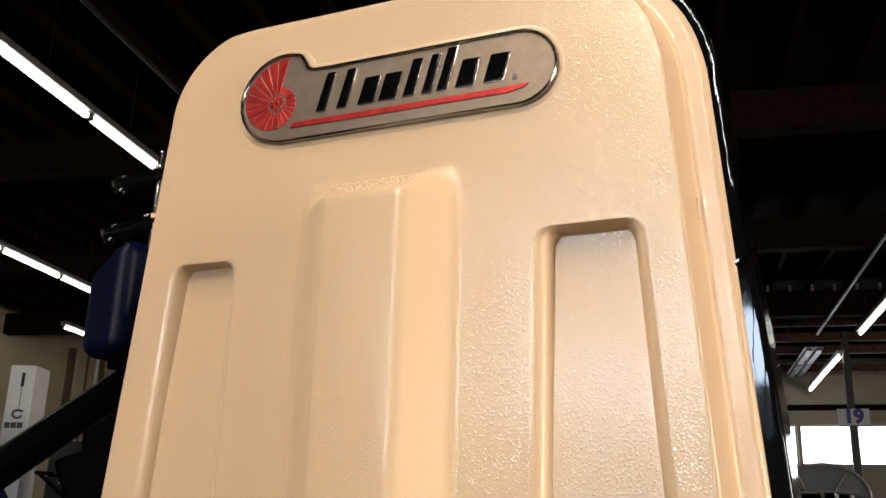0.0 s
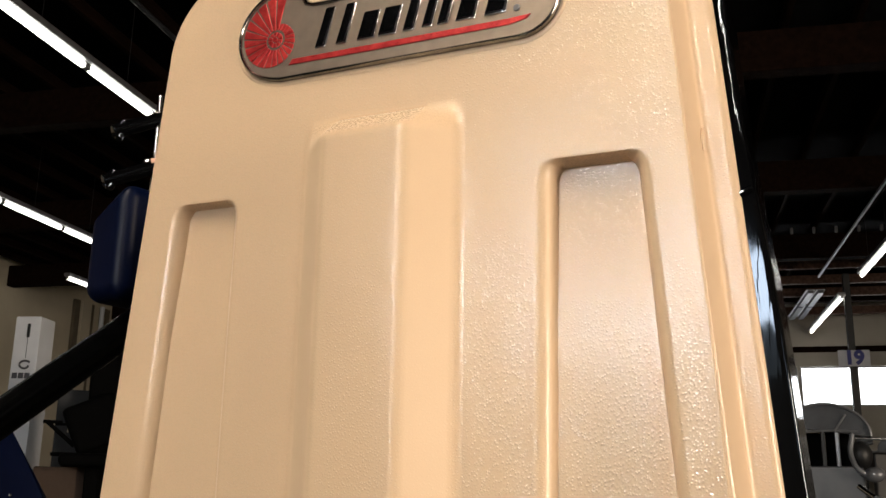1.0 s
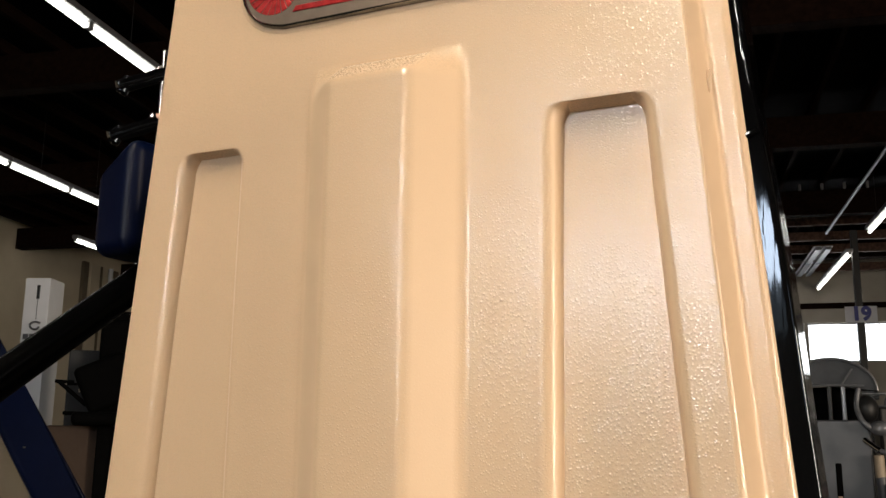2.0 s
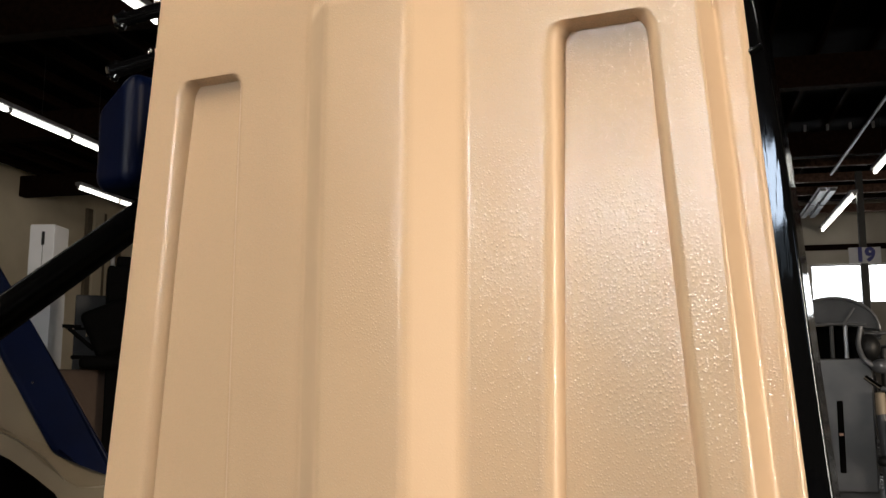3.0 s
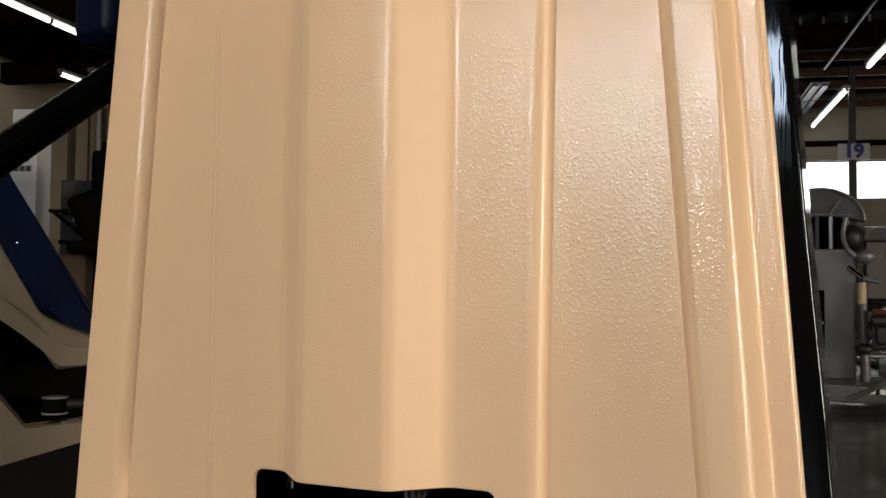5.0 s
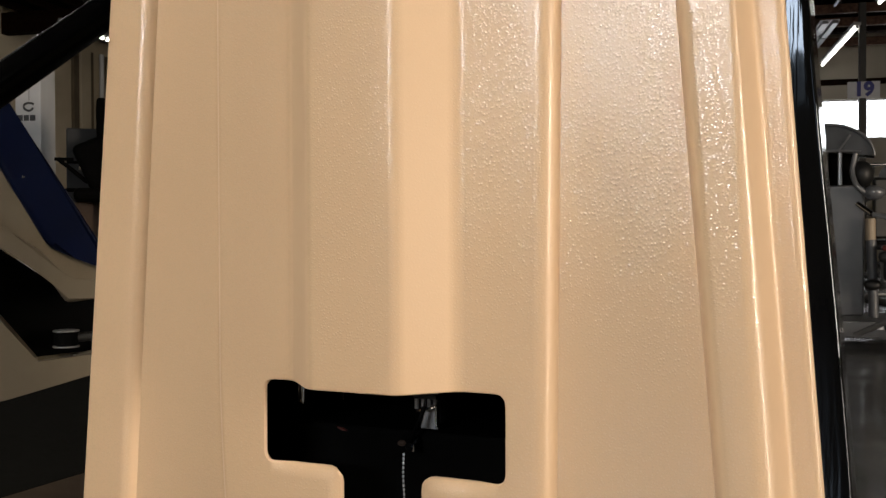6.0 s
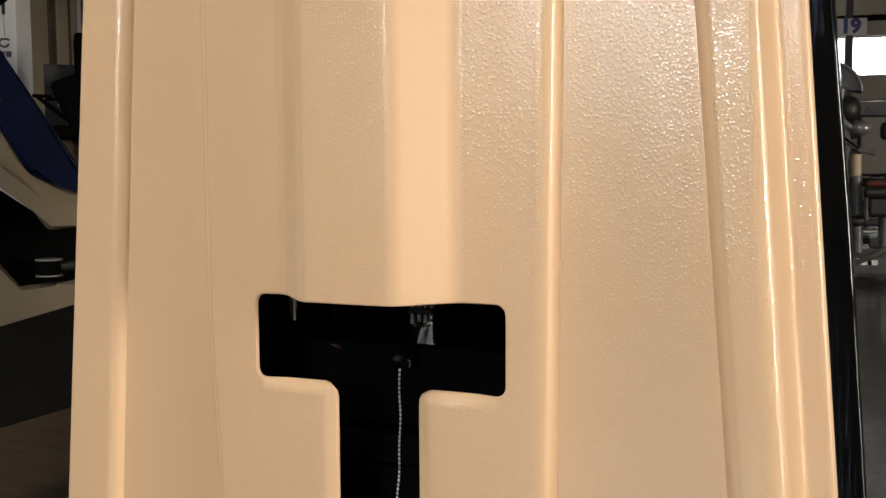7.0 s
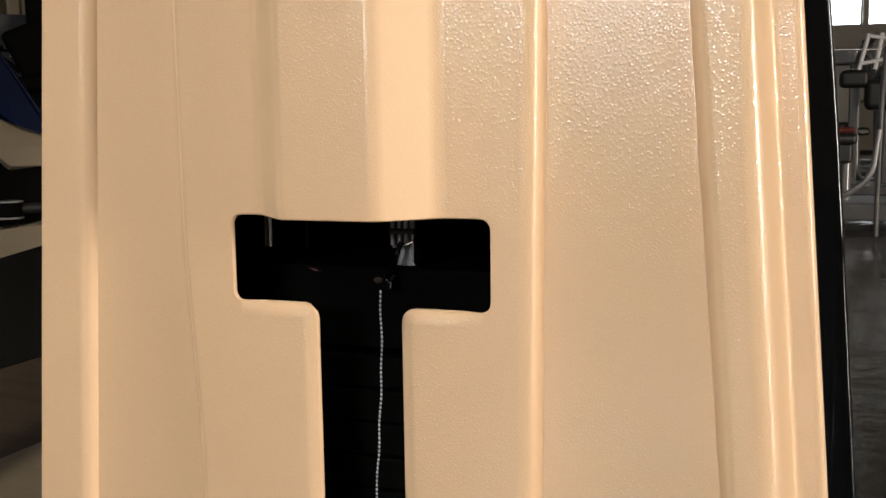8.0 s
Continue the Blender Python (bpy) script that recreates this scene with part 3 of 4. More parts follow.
part("bracket_pin", pipe([(0.0012, 0.056, 0.4638), (0.0060, 0.0555, 0.4650), (0.0110, 0.0555, 0.4660), (0.0162, 0.056, 0.4684)], 0.0010, 8), CHROME, tower)
part("pin_hook", pipe(arc_path([(0.0095, 0.052, 0.4680), (0.0066, 0.050, 0.4600), (0.0040, 0.049, 0.4520), (-0.0010, 0.048, 0.4450), (-0.0015, 0.047, 0.4400)], 0.003), 0.0018, 8), BLACK, tower, "black wire hook of the pin's chain")
part("pin_head", rod((0.0012, 0.044, 0.4400), (0.0008, 0.060, 0.4425), 0.0040, 14, bev=0.0014), BLACK, tower)
part("pin_collar", rod((0.0042, 0.045, 0.4375), (0.0044, 0.045, 0.4420), 0.0008, 8), CHROME, tower)
part("pin_knuckle", ball((-0.0055, 0.046, 0.4425), 0.0026, 1.3, 0.9, 0.8, seg=12), CARTON, tower, "small dull brown knuckle by the pin head")
part("plate_lip", prism([(-0.0640, 0.4475), (-0.0590, 0.4470), (-0.0550, 0.4452), (-0.0600, 0.4455)], (0, 0.055, 0), (1, 0, 0), (0, 0, 1), (0, 1, 0), 0, 0.003, 0.0003), OXBLOOD, tower, "small reddish edge on the plate")


def chain_x(z):
    """The chain hangs straight, then swings aside lower down."""
    return -0.0042 - 0.0062 * (max(0.0, 0.392 - z) / 0.1) ** 1.25 + 0.0004 * math.sin(z * 160)


bead_path = [Vector((chain_x(0.4345 - 0.0031 * i), 0.046, 0.4345 - 0.0031 * i)) for i in range(76)]
bead0 = part("bead", ball((0, 0, 0), 0.0010, 0.8, 0.8, 1.25, seg=8), WHITE, tower, "tiny bright bead of the pin's chain", even=False)
bead0.location = bead_path[0]
for p in bead_path[1:]:
    c = bead0.copy()
    scene.collection.objects.link(c)
    c.parent, c.location = tower, p
part("chain_cord", pipe(bead_path[::6] + [bead_path[-1]], 0.0003, 6), BLACK_MATT, tower)

# ---- the badge ----
def badge_outline(grow=0.0):
    """Capsule with a round shell-shaped end that rises over its upper edge."""
    pts = []
    cx, cz, r = 0.1025, 1.0195, 0.0295 + grow
    for i in range(17):
        a = radians(-90 + 180 * i / 16)
        pts.append((cx + r * math.cos(a), cz + r * math.sin(a)))
    top = 1.049 + grow
    pts += [(0.05, top), (0.0, top), (-0.05, top), (-0.066, top + 0.0005), (-0.0715 + grow, top + 0.003), (-0.0745 + grow, top + 0.008), (-0.0785 + grow * 0.7, top + 0.0145)]
    sx, sz, sr = -0.0955, 1.0285, 0.0370 + grow
    for i in range(15):
        a = radians(68 + 190 * i / 14)
        rr = sr * (1.06 - 0.06 * min(1, i / 5))
        pts.append((sx + rr * math.cos(a), sz + rr * math.sin(a)))
    low = 0.990 - grow
    pts += [(-0.093, low), (-0.05, low), (0.0, low), (0.05, low)]
    return pts


AX, AZ, AY = (1, 0, 0), (0, 0, 1), (0, -1, 0)


def flat(poly, y0, y1, r=0.0):
    return prism(poly, (0, 0, 0), AX, AZ, AY, y0, y1, r)


def ring_of(poly_a, poly_b, y0, y1, bulge):
    """A raised moulding between two outlines of the same length."""
    bm = bmesh.new()
    n = len(poly_a)
    shapes = []
    for t, y in ((0, y0), (0.0, y0 + (y1 - y0) * 0.6), (0.22, y1), (0.5, y1 + bulge), (0.78, y1), (1.0, y0 + (y1 - y0) * 0.6), (1.0, y0)):
        shapes.append([bm.verts.new((a[0] * (1 - t) + b[0] * t, -y, a[1] * (1 - t) + b[1] * t)) for a, b in zip(poly_a, poly_b)])
    for s0, s1 in zip(shapes, shapes[1:]):
        for i in range(n):
            j = (i + 1) % n
            bm.faces.new((s0[i], s0[j], s1[j], s1[i]))
    return bm


badge = part("badge", flat(badge_outline(-0.0005), -0.001, 0.0024), PLATE, shroud, "silver badge plate with red and black raised marks", smooth=False)
part("badge_rim", ring_of(badge_outline(0.0010), badge_outline(-0.0022), 0.0, 0.0040, 0.0008), RIM, shroud, "dark chrome rim of the badge")
part("badge_surround", ring_of(badge_outline(0.0052), badge_outline(0.0004), -0.0010, 0.0004, 0.0004), BEIGE, shroud)

# word on the badge as plain slanted bars
BARS = [(-0.0600, 0.0065, 0.031), (-0.0435, 0.0065, 0.031), (-0.0270, 0.0115, 0.021), (-0.0110, 0.0120, 0.021), (0.0075, 0.0070, 0.029),
        (0.0215, 0.0060, 0.030), (0.0325, 0.0065, 0.033), (0.0460, 0.0120, 0.021), (0.0660, 0.0130, 0.021)]
for x, w, h in BARS:
    x, w = -0.0610 + (x + 0.0600) * 1.10, w * 1.10
    z0 = 1.0115
    lean = 0.27
    poly = [(x, z0), (x + w, z0), (x + w + h * lean, z0 + h), (x + h * lean, z0 + h)]
    edge = [(px - 0.0014, pz - 0.0012) for px, pz in poly[:1]] + [(poly[1][0] + 0.0011, poly[1][1] - 0.0012), (poly[2][0] + 0.0007, poly[2][1] + 0.0005), (poly[3][0] - 0.0009, poly[3][1] + 0.0005)]
    part("badge_bar_edge", flat(edge, 0.0020, 0.0038, 0.0012), CHROME, shroud, "bright chrome edge of a bar")
    part("badge_bar", flat(poly, 0.0022, 0.0048, 0.0009), INK, shroud, "raised black chrome bar of the badge")
part("badge_dot", rod((0.1010, -0.002, 1.0125), (0.1005, -0.0036, 1.0125), 0.0026, 14, bev=0.0006), STEEL, shroud)
part("badge_stripe", flat([(-0.085, 1.0010), (-0.02, 1.0005), (0.095, 1.0005), (0.108, 1.0030), (0.111, 1.0062), (0.095, 1.0052), (-0.02, 1.0052), (-0.082, 1.0056)], 0.0020, 0.0032, 0.0004), RED, shroud, "red foil stripe of the badge")
# red coil of wedges that narrows as it turns
fan = (-0.0985, 1.0245)


def coil(deg):
    return 0.0385 * math.exp(-0.0029 * max(0.0, deg - 84)) if deg >= 84 else 0.0400


for i in range(24):
    d0, d1 = 76 + 15.6 * i + 1.3, 76 + 15.6 * (i + 1) - 1.3
    a0, a1, r0, r1 = radians(d0), radians(d1), coil(d0), coil(d1)
    ri = 0.0085
    poly = [(fan[0] + ri * math.cos(a0), fan[1] + ri * math.sin(a0)), (fan[0] + r0 * math.cos(a0), fan[1] + r0 * math.sin(a0)),
            (fan[0] + r1 * math.cos(a1), fan[1] + r1 * math.sin(a1)), (fan[0] + ri * math.cos(a1), fan[1] + ri * math.sin(a1))]
    part("badge_wedge", flat(poly, 0.0020, 0.0033, 0.0005), RED, shroud, "red foil wedge of the badge")
for i in range(10):
    a0, a1 = radians(36 * i + 3), radians(36 * (i + 1) - 3)
    poly = [(fan[0] + 0.0028 * math.cos(a0), fan[1] + 0.0028 * math.sin(a0)), (fan[0] + 0.0066 * math.cos(a0), fan[1] + 0.0066 * math.sin(a0)),
            (fan[0] + 0.0066 * math.cos(a1), fan[1] + 0.0066 * math.sin(a1)), (fan[0] + 0.0028 * math.cos(a1), fan[1] + 0.0028 * math.sin(a1))]
    part("badge_wedge", flat(poly, 0.0020, 0.0037, 0.0005), RED, shroud, "red foil wedge of the badge")
part("badge_wedge", rod((fan[0], -0.002, fan[1]), (fan[0], -0.0042, fan[1]), 0.0022, 12, bev=0.0006), RED, shroud, "red foil boss of the badge")

# ---- the seated machine beside the tower ----
SEAT = Vector((-0.741, 0.454, 0.0))
E1, E2, E3 = Vector((0.671, 0.741, 0)), Vector((0, 0, 1)), Vector((-0.741, 0.671, 0))
bench = empty("seated_machine", "exercise machine with blue vinyl pads and almond frame", "gym machine", SEAT)


def side(poly, d0, d1, r=0.0, seg=2):
    return prism(poly, (0, 0, 0), E1, E2, E3, d0, d1, r, seg)


part("backrest_pad", side([(-0.200, 0.900), (-0.155, 0.925), (-0.06, 0.766), (0.080, 0.534), (0.052, 0.545), (0.020, 0.558), (-0.016, 0.574)], 0.0, 0.34, 0.010, 3), BLUE, bench, "dark blue vinyl backrest pad")
part("back_shell", side([(-0.30, 0.93), (-0.195, 0.905), (-0.004, 0.584), (-0.03, 0.574), (-0.075, 0.596), (-0.17, 0.665)], 0.015, 0.30, 0.006), BEIGE_DIM, bench, "almond moulded shell behind the backrest")
part("seat_pan", side([(-0.20, 0.667), (-0.068, 0.602), (-0.018, 0.585), (0.02, 0.566), (0.12, 0.540), (0.12, 0.516), (0.051, 0.508), (0.010, 0.503), (-0.008, 0.528), (-0.031, 0.555), (-0.063, 0.579), (-0.20, 0.640)], 0.012, 0.30, 0.010, 3), BEIGE_DIM, bench, "almond moulded seat pan")
part("seat_rim", side([(-0.20, 0.662), (-0.062, 0.594), (-0.026, 0.569), (-0.001, 0.541), (0.015, 0.524), (0.055, 0.529), (0.12, 0.537), (0.12, 0.512), (0.051, 0.504), (0.005, 0.498), (-0.012, 0.524), (-0.035, 0.551), (-0.067, 0.575), (-0.20, 0.635)], -0.034, 0.012, 0.006, 3), BEIGE_DIM, bench, "rolled almond rim of the seat pan")
# black sheet added to stand for the dark void under the seat pan
part("shade_plate", side([(-0.20, 0.66), (0.0, 0.51), (0.13, 0.515), (0.13, 0.415), (-0.03, 0.40), (-0.17, 0.58)], 0.09, 0.12, 0.003), STACK, bench)
part("lower_frame", side([(-0.16, 0.590), (-0.035, 0.408), (0.12, 0.438), (0.12, 0.412), (0.044, 0.396), (-0.069, 0.367), (-0.22, 0.33), (-0.26, 0.50)], -0.01, 0.05, 0.008, 2), BEIGE_DIM, bench, "almond steel V-shaped lower frame")
b0 = E1 * 0.007 + E3 * 0.04
part("pivot_bolt", rod(b0 + Vector((0, 0, 0.432)), b0 + Vector((0, 0, 0.454)), 0.017, 20, bev=0.003), STACK, bench, "dark pivot bolt with bright rims")
for dz in (0.430, 0.4525):
    part("pivot_rim", rod(b0 + Vector((0, 0, dz)), b0 + Vector((0, 0, dz + 0.0022)), 0.0185, 20, bev=0.0008), STEEL, bench)
part("pivot_rod", rod(b0 + Vector((0, 0, 0.443)), b0 + E1 * 0.12 + Vector((0, 0, 0.447)), 0.007, 14), BLACK_MATT, bench)
part("small_bolt", rod(E1 * 0.018 + E3 * 0.035 + Vector((0, 0, 0.413)), E1 * 0.018 + E3 * 0.035 + Vector((0, 0, 0.421)), 0.006, 10), CHROME, bench)
part("stitch_stud", ball(E1 * -0.048 + E3 * -0.001 + Vector((0, 0, 0.672)), 0.0022), CHROME, bench)
part("foot_beam", box((-0.16, -0.5, 0.0), (0.08, 1.2, 0.05), 0.012), BEIGE_DIM, bench, "almond floor beam of the machine")
part("upright", side([(-0.13, 0.04), (-0.06, 0.04), (-0.12, 0.36), (-0.19, 0.36)], 0.0, 0.05, 0.006), BEIGE_DIM, bench)
A, D = Vector((-0.565, 0.210, 0.762)) - SEAT, Vector((0.020, 0.143, 0.110))
part("arm_tube", rod(A - D * 2.2, A + D * 3.0, 0.0205, 24, bev=0.003), ARM_BLACK, bench, "gloss black steel arm tube")
# headrest block on the arm
H = Vector((-0.552, 0.372, 0.983)) - SEAT
bm = box((-0.030, -0.058, -0.076), (0.046, 0.058, 0.074), 0.020, None, 5)
for v in bm.verts:
    if v.co.x < 0.035 and v.co.z > 0:
        v.co.z -= (0.035 - v.co.x) * 0.75 * v.co.z / 0.074
bm.transform(Matrix.Translation(H) @ Matrix.Rotation(radians(-11), 4, "Z"))
part("head_pad", bm, BLUE, bench, "blue vinyl block pad")
part("pad_post", rod(H + Vector((0.02, 0.03, -0.17)), H + Vector((0.02, 0.03, -0.05)), 0.012), BLACK, bench)
for dz, dx in ((0.0, 0.0), (-0.078, -0.006)):
    c = E1 * (0.07 + dx) + E3 * -0.05 + Vector((0, 0, 1.213 + dz))
    part("clamp", rod(c - E1 * 0.040 - Vector((0, 0, 0.022)), c + E1 * 0.05 + Vector((0, 0, 0.022)), 0.011, 14, bev=0.003), BLACK, bench)
    part("clamp_knob", rod(c - E1 * 0.034 + Vector((0, 0, -0.03)), c - E1 * 0.024 + Vector((0, 0, -0.004)), 0.009, 12, bev=0.002), BLACK, bench)
    part("clamp_screw", rod(c + E1 * 0.012 + Vector((0, 0, 0.006)), c + E1 * 0.018 + Vector((0, 0, 0.022)), 0.004, 10), CHROME, bench)
part("clamp_rod", rod(E1 * 0.094 + E3 * -0.05 + Vector((0, 0, 1.03)), E1 * 0.094 + E3 * -0.05 + Vector((0, 0, 1.26)), 0.005, 12), CHROME, bench)
tag = empty("paper_tag", "small folded pink paper tag on the clamp", "tag", SEAT + E1 * 0.094 + E3 * -0.06 + Vector((0, 0, 1.14)))
part("sheet", prism([(-0.008, 0.016), (0.012, 0.02), (0.014, -0.02), (0.002, -0.018)], (0, 0, 0), E1, E2, E3, 0, 0.0012), PAPER, tag)
tag2 = empty("paper_tag", "small pink paper tag lying on the seat pan", "tag", SEAT + E1 * 0.055 + E3 * 0.02 + Vector((0, 0, 0.564)))
part("sheet", box((-0.016, -0.01, -0.001), (0.03, 0.016, 0.001), 0.0, Matrix.Rotation(radians(40), 4, "Z")), PAPER, tag2)

tagged(part("rubber_mat", box((-3.6, -1.5, 0.0), (-1.47, 4.5, 0.012), 0.003), RUBBER), "black rubber floor mat on the concrete", "mat")

tagged(part("floor_board", box((-1.46, -1.2, 0.0), (-0.915, 2.4, 0.015), 0.004), BOARD), "brown board lying on the floor beside the mat", "board")

# ---- white weight tower far behind ----
wt = empty("white_tower", "white enamel weight tower with dark slot and mark", "gym machine", (-5.758, 5.022, 0))
TURN = Matrix.Rotation(radians(20), 4, "Z")


def wt_box(lo, hi, r=0.0):
    return box(lo, hi, r, TURN)


part("housing", wt_box((-0.105, -0.0, 0.0), (0.105, 0.25, 2.0), 0.012), WHITE, wt)
part("slot", wt_box((0.0, -0.006, 1.83), (0.024, 0.004, 1.94), 0.002), BLACK_MATT, wt)
swirl = [(0.012 + 0.050 * math.cos(radians(a)) * (1 - 0.0012 * (a - 40)), -0.005, 1.614 + 0.030 * math.sin(radians(a))) for a in range(40, 350, 14)]
bm = pipe(swirl, 0.0085, 8)
bm.transform(TURN)
part("emblem", bm, GREY, wt, "grey swirl mark")
for x0, x1 in ((-0.082, -0.040), (-0.032, 0.010), (0.018, 0.062)):
    part("emblem", wt_box((x0, -0.005, 1.505), (x1, 0.002, 1.55), 0.002), GREY, wt)
part("slot_line", wt_box((0.010, -0.004, 1.665), (0.013, 0.002, 1.83), 0.0008), GREY, wt)

# dark machines and cartons between
def small_machine(name, at, label, turn=0.0, high=1.3, wide=0.55, paint=None):
    paint = paint or BLACK_MATT
    ob = empty(name, label, "gym machine", at)
    m = Matrix.Rotation(radians(turn), 4, "Z")
    part("tower", box((-0.16, 0.0, 0.0), (0.16, 0.16, high), 0.012, m), paint, ob)
    part("base", box((-wide, -0.5, 0.0), (wide, 0.2, 0.07), 0.012, m), paint, ob)
    part("seat", box((-0.19, -0.42, 0.42), (0.19, -0.06, 0.50), 0.025, m, 3), BLACK_MATT, ob)
    part("backrest", box((-0.17, -0.1, 0.52), (0.17, -0.02, 1.02), 0.025, m, 3), BLACK_MATT, ob)
    for s in (-1, 1):
        bm = pipe(arc_path([(s * 0.25, 0.1, 0.07), (s * 0.3, 0.05, high * 0.78), (s * 0.32, -0.35, high * 0.86)], 0.12), 0.022)
        bm.transform(m)
        part("arm", bm, paint, ob)
        bm = rod((s * 0.32, -0.33, high * 0.858), (s * 0.32, -0.47, high * 0.875), 0.028)
        bm.transform(m)
        part("grip", bm, BLACK_MATT, ob)
    return ob


# black seated machine and stored things in front of the tan wall, square to the aisle
FAR_TURN = Matrix.Rotation(radians(44.5), 4, "Z")


def far_box(x0, y0, z0, x1, y1, z1, r=0.0):
    return box((x0, y0, z0), (x1, y1, z1), r, FAR_TURN, 3)


bk = empty("black_machine", "tall black exercise machine with round seat back", "gym machine", (-4.134, 3.94, 0))
part("tower", far_box(0.085, 0.05, 0.0, 0.42, 0.45, 1.46, 0.02), STACK, bk)
part("top_cover", far_box(0.14, 0.08, 1.46, 0.40, 0.40, 1.525, 0.015), STACK, bk)
bm = box((-0.15, -0.04, -0.15), (0.17, 0.04, 0.15), 0.038, None, 4)
bmesh.ops.rotate(bm, verts=bm.verts[:], cent=(0, 0, 0), matrix=Matrix.Rotation(radians(-24), 3, "Y"))
bm.transform(FAR_TURN @ Matrix.Translation((0.13, -0.04, 1.06)))
part("seat_back", bm, STACK, bk, "rounded black padded seat back")
part("seat", far_box(-0.05, -0.40, 0.80, 0.36, 0.02, 0.875, 0.03), STACK, bk)
part("seat_post", far_box(0.10, -0.22, 0.06, 0.18, -0.14, 0.81, 0.01), STACK, bk)
part("side_bar", far_box(-0.10, -0.12, 0.862, 0.10, -0.08, 0.884, 0.006), STACK, bk)
bm = rod((-0.14, 0.0, 1.068), (0.03, -0.02, 0.925), 0.013, 12)
bm.transform(FAR_TURN)
part("lever", bm, STACK, bk)
bm = rod((-0.16, 0.0, 1.066), (-0.05, 0.0, 1.064), 0.011, 12, bev=0.003)
bm.transform(FAR_TURN)
part("grip", bm, STACK, bk)
bm = rod((-0.005, -0.01, 1.00), (0.0, -0.01, 1.055), 0.016, 14, bev=0.004)
bm.transform(FAR_TURN)
part("steel_sleeve", bm, CHROME, bk, "bright steel sleeve")
part("base", far_box(-0.2, -0.5, 0.0, 0.45, 0.45, 0.06, 0.012), STACK, bk)
cab = empty("grey_cabinet", "grey enamel cabinet with a dark band", "cabinet", (-4.30, 4.20, 0))
part("body", far_box(-0.16, 0.0, 0.0, 0.20, 0.4, 1.29, 0.01), CABINET, cab)
part("band", far_box(-0.155, -0.005, 1.062, 0.195, 0.002, 1.078, 0.002), STACK, cab)
box1 = tagged(part("carton", box((-0.14, -0.2, 0), (0.16, 0.1, 0.80), 0.008, FAR_TURN), CARTON), "brown cardboard carton on the floor", "box")
box1.location = (-4.22, 3.97, 0)
structure(part("pilaster", hbox(P0, 17.38, 0, P0 + 0.08, 17.56, 4.6, 0.01), DARK_STRIP), "dark brown strip on the hall wall", "pilaster")
structure(part("pilaster", hbox(P0, 17.62, 0, P0 + 0.10, 17.96, 4.6, 0.01), WALL), "plaster pilaster on the hall wall", "pilaster")
structure(part("pilaster", hbox(P0, 18.02, 0, P0 + 0.06, 18.12, 4.6, 0.01), DARK_STRIP), "dark brown strip on the hall wall", "pilaster")
structure(part("downpipe", rod(hall(P0 + 0.1, 18.36, 0), hall(P0 + 0.1, 18.36, 4.6), 0.05, 14), WHITE), "pale pipe running down the hall wall", "pipe")
structure(part("pilaster", hbox(P0, 18.55, 0, P0 + 0.06, 18.75, 4.6, 0.01), DARK_STRIP), "dark brown strip on the hall wall", "pilaster")

# ---- machines on the other side ----
gm = empty("grey_machine", "grey enamel weight machine with a black slot", "gym machine", (0.02, 5.2, 0))
part("tower", box((-0.22, 0, 0.14), (0.235, 0.25, 0.86), 0.012), GREY, gm)
part("slot", box((0.045, -0.005, 0.24), (0.078, 0.010, 0.63), 0.012, None, 4), STACK, gm)
part("base", box((-0.6, -0.35, 0.05), (0.9, 0.3, 0.14), 0.012), GREY, gm)
for x in (-0.5, 0.75):
    part("foot", box((x, -0.3, 0.0), (x + 0.08, 0.25, 0.05), 0.008), BLACK_MATT, gm)
part("slot_label", box((0.05, -0.008, 0.44), (0.072, -0.0055, 0.455)), PAPER, gm)
for x in (0.04, 0.112, 0.19):
    part("guide_post", box((x - 0.012, 0.02, 0.86), (x + 0.010, 0.06, 1.05), 0.004), SILVER if x == 0.112 else BLACK_MATT, gm)
part("rear_sheet", box((-0.18, 0.16, 0.86), (0.20, 0.2, 1.05), 0.004), STACK, gm)
# arched hood of dark sheet with pale rim and stay
arch = [(0.045 + 0.24 * math.sin(radians(a)), 1.02 + 0.18 * math.cos(radians(a))) for a in range(-70, 91, 10)]
part("hood", prism(arch, (0, 0, 0), AX, AZ, (0, 1, 0), 0.03, 0.24, 0.0), WRAP, gm, "arched dark sheet hood", smooth=False)
part("hood_rim", pipe([(x, 0.02, z) for x, z in arch], 0.008, 8), SILVER, gm)
part("hood_rim", pipe([(-0.18 + 0.05 * i, 0.015, 1.04 + 0.012 * math.sin(i * 0.35)) for i in range(9)], 0.007, 8), SILVER, gm)
part("hood_stay", rod((0.10, 0.012, 1.045), (0.165, 0.012, 1.14), 0.006, 8), SILVER, gm)
part("hood_stay", rod((-0.04, 0.012, 1.045), (-0.09, 0.012, 1.16), 0.006, 8), SILVER, gm)
part("column", rod((0.284, -0.05, 0.14), (0.270, -0.05, 0.56), 0.026), GREY, gm)
part("sleeve", rod((0.268, -0.05, 0.555), (0.266, -0.05, 0.675), 0.026, 16, bev=0.004), PAPER_TAN, gm, "tan plastic sleeve")
part("hub", ball((0.285, -0.05, 0.815), 0.047, 1.15, 1, 0.85), SILVER, gm)
part("hub_cap", ball((0.225, 0.03, 0.92), 0.075, 0.8, 1, 1.0), BLACK_MATT, gm)
part("lever", pipe(arc_path([(0.27, -0.05, 0.80), (0.20, -0.08, 0.84), (0.17, -0.02, 0.93), (0.19, 0.0, 1.03)], 0.04), 0.014), SILVER, gm)
part("handle", rod((0.20, -0.12, 0.755), (0.275, -0.16, 0.695), 0.015, bev=0.004), CHROME, gm)
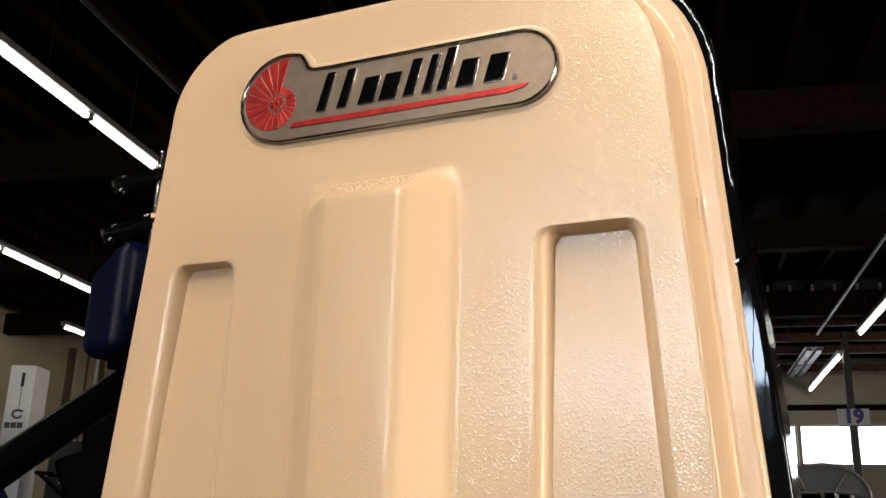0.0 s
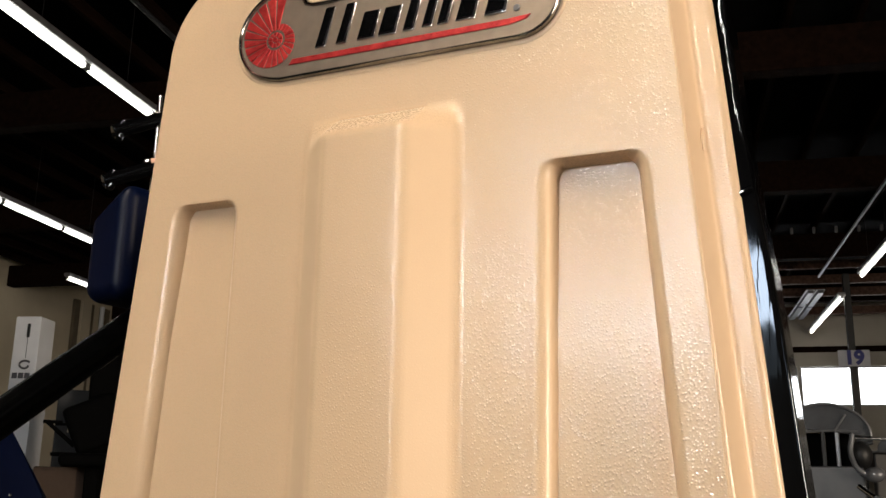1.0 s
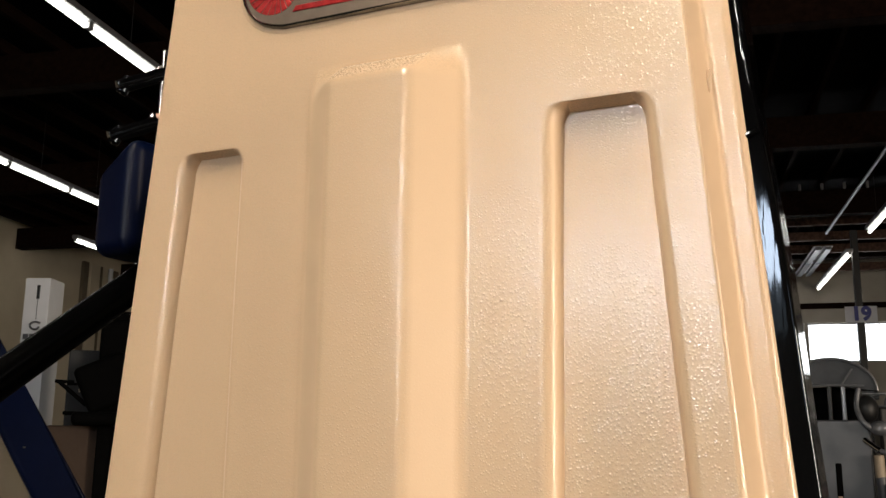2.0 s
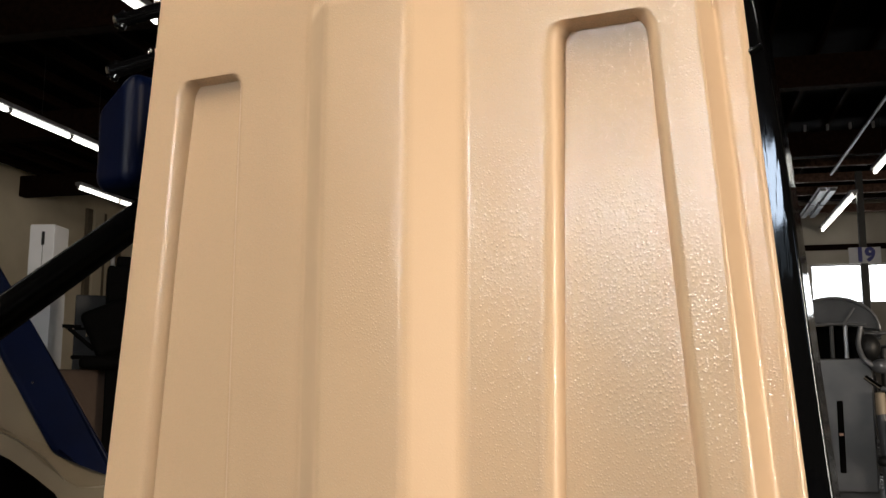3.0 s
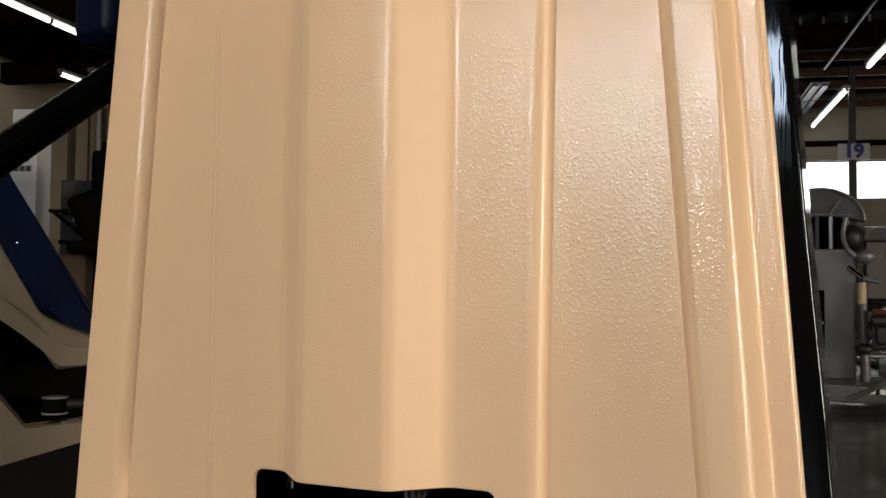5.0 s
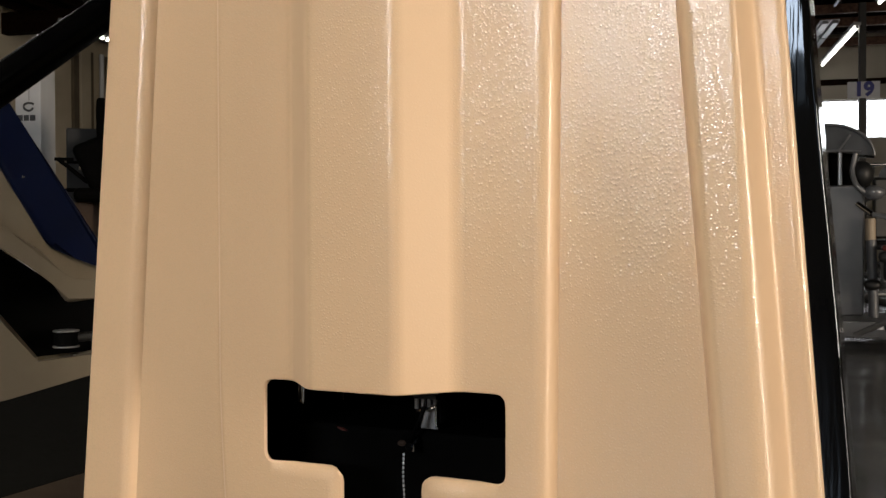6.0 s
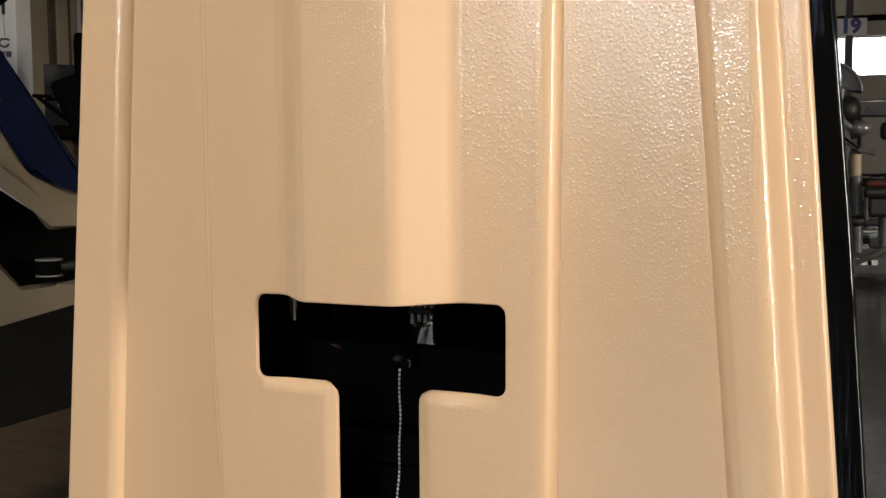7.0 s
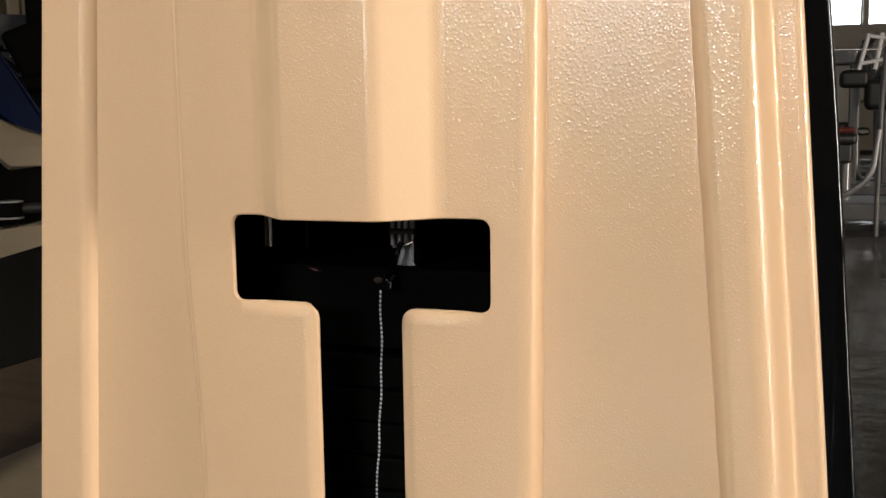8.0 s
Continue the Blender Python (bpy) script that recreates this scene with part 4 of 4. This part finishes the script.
part("handle_grip", rod((0.275, -0.16, 0.695), (0.36, -0.18, 0.675), 0.013, bev=0.004), SILVER, gm)
part("joint", ball((0.278, -0.07, 0.315), 0.035, 1.3, 1, 0.9), BLACK_MATT, gm)
part("seat", box((0.305, -0.25, 0.44), (0.47, 0.1, 0.50), 0.025, None, 3), BLACK_MATT, gm)
part("seat_block", box((0.33, -0.2, 0.34), (0.45, 0.05, 0.45), 0.02, None, 3), BLACK_MATT, gm)
part("seat_cushion", box((0.32, -0.2, 0.50), (0.46, 0.08, 0.530), 0.015, None, 3), OXBLOOD, gm, "dark red vinyl cushion")
part("seat_post", rod((0.42, -0.08, 0.14), (0.42, -0.08, 0.35), 0.03), SILVER, gm)
for x in (0.02, 0.30, 0.33):
    part("maker_label", box((x, -0.353, 0.10), (x + 0.05, -0.3495, 0.125)), WHITE, gm)


def frame_machine(at, turn, label):
    """An open machine of bent silver tube with pads and a bar of plates."""
    ob = empty("tube_machine", label, "gym machine", at)
    m = Matrix.Rotation(radians(turn), 4, "Z")

    def put(name, bm, material):
        bm.transform(m)
        part(name, bm, material, ob)

    for s in (-0.32, 0.32):
        put("tube_frame", pipe(arc_path([(s, -0.6, 0.03), (s, 0.45, 0.03), (s, 0.5, 1.22), (s, 0.1, 1.34)], 0.16), 0.03), SILVER)
    put("cross_tube", rod((-0.32, 0.5, 1.1), (0.32, 0.5, 1.1), 0.028), SILVER)
    put("cross_tube", rod((-0.32, 0.45, 0.03), (0.32, 0.45, 0.03), 0.028), SILVER)
    put("cross_tube", rod((-0.32, -0.5, 0.03), (0.32, -0.5, 0.03), 0.028), SILVER)
    put("seat", box((-0.17, -0.2, 0.45), (0.17, 0.18, 0.52), 0.025, None, 3), BLACK_MATT)
    put("seat_post", rod((0, 0, 0.03), (0, 0, 0.46), 0.035), SILVER)
    put("backrest", box((-0.15, 0.2, 0.55), (0.15, 0.27, 1.1), 0.025, None, 3), BLACK_MATT)
    put("bar", rod((-0.6, -0.1, 1.2), (0.6, -0.1, 1.2), 0.014), SILVER)
    for x in (-0.55, -0.49, 0.46, 0.52):
        put("weight_disc", rod((x, -0.1, 1.2), (x + 0.035, -0.1, 1.2), 0.16, 24, bev=0.006), GREY)
    return ob


base = frame_machine(hall(2.2, 8.6), 20, "silver tube exercise machine with black pads")
for p, q, a in ((3.1, 9.4, -25), (2.6, 11.2, 70), (3.9, 12.0, 15), (4.6, 9.6, 130), (3.3, 13.8, -60), (5.3, 11.5, 40)):
    copy_thing(base, Matrix.Translation(hall(p, q)) @ Matrix.Rotation(radians(a), 4, "Z"))
for p, q, h in ((2.6, 18.6, 1.3), (3.6, 18.2, 1.5), (4.5, 18.9, 1.2)):
    small_machine("dark_machine", tuple(hall(p, q)), "dark wrapped exercise machine by the end wall", 30 * p, h, 0.5, WRAP)

# bent grey tube at the foot of the grey machine, and a white racked machine further back
part("foot_tube", pipe(arc_path([(0.540, -0.8, 0.02), (0.542, -0.8, 0.62), (0.560, -0.72, 0.90)], 0.1) , 0.012), GREY, gm)
part("foot_tube", pipe(arc_path([(0.538, -0.8, 0.52), (0.515, -0.8, 0.30), (0.40, -0.8, 0.21), (0.20, -0.7, 0.10)], 0.07), 0.014), STEEL, gm)
wm = empty("white_machine", "white tube exercise machine with black pads", "gym machine", (0.70, 8.0, 0))
for x0, x1 in ((-0.10, -0.03), (0.02, 0.07), (0.10, 0.15)):
    part("tube", rod((x0, 0, 0.98), (x1, 0.05, 1.27), 0.018, 12, bev=0.004), WHITE, wm)
part("cross_tube", rod((-0.09, 0, 1.03), (0.20, 0, 1.08), 0.016, 12, bev=0.004), WHITE, wm)
part("cross_tube", rod((-0.03, 0.04, 1.25), (0.20, 0.04, 1.21), 0.016, 12, bev=0.004), WHITE, wm)
part("pad", box((-0.24, -0.1, 0.84), (-0.02, 0.1, 0.98), 0.04, None, 4), BLACK_MATT, wm)
part("pad", box((-0.05, -0.12, 0.66), (0.22, 0.1, 0.90), 0.05, None, 4), BLACK_MATT, wm)
part("upright", box((-0.16, 0.0, 0.0), (-0.09, 0.08, 1.0), 0.01), GREY, wm)
part("upright", box((0.10, 0.0, 0.0), (0.17, 0.08, 1.0), 0.01), GREY, wm)
part("base", box((-0.3, -0.4, 0.0), (0.3, 0.4, 0.07), 0.012), GREY, wm)
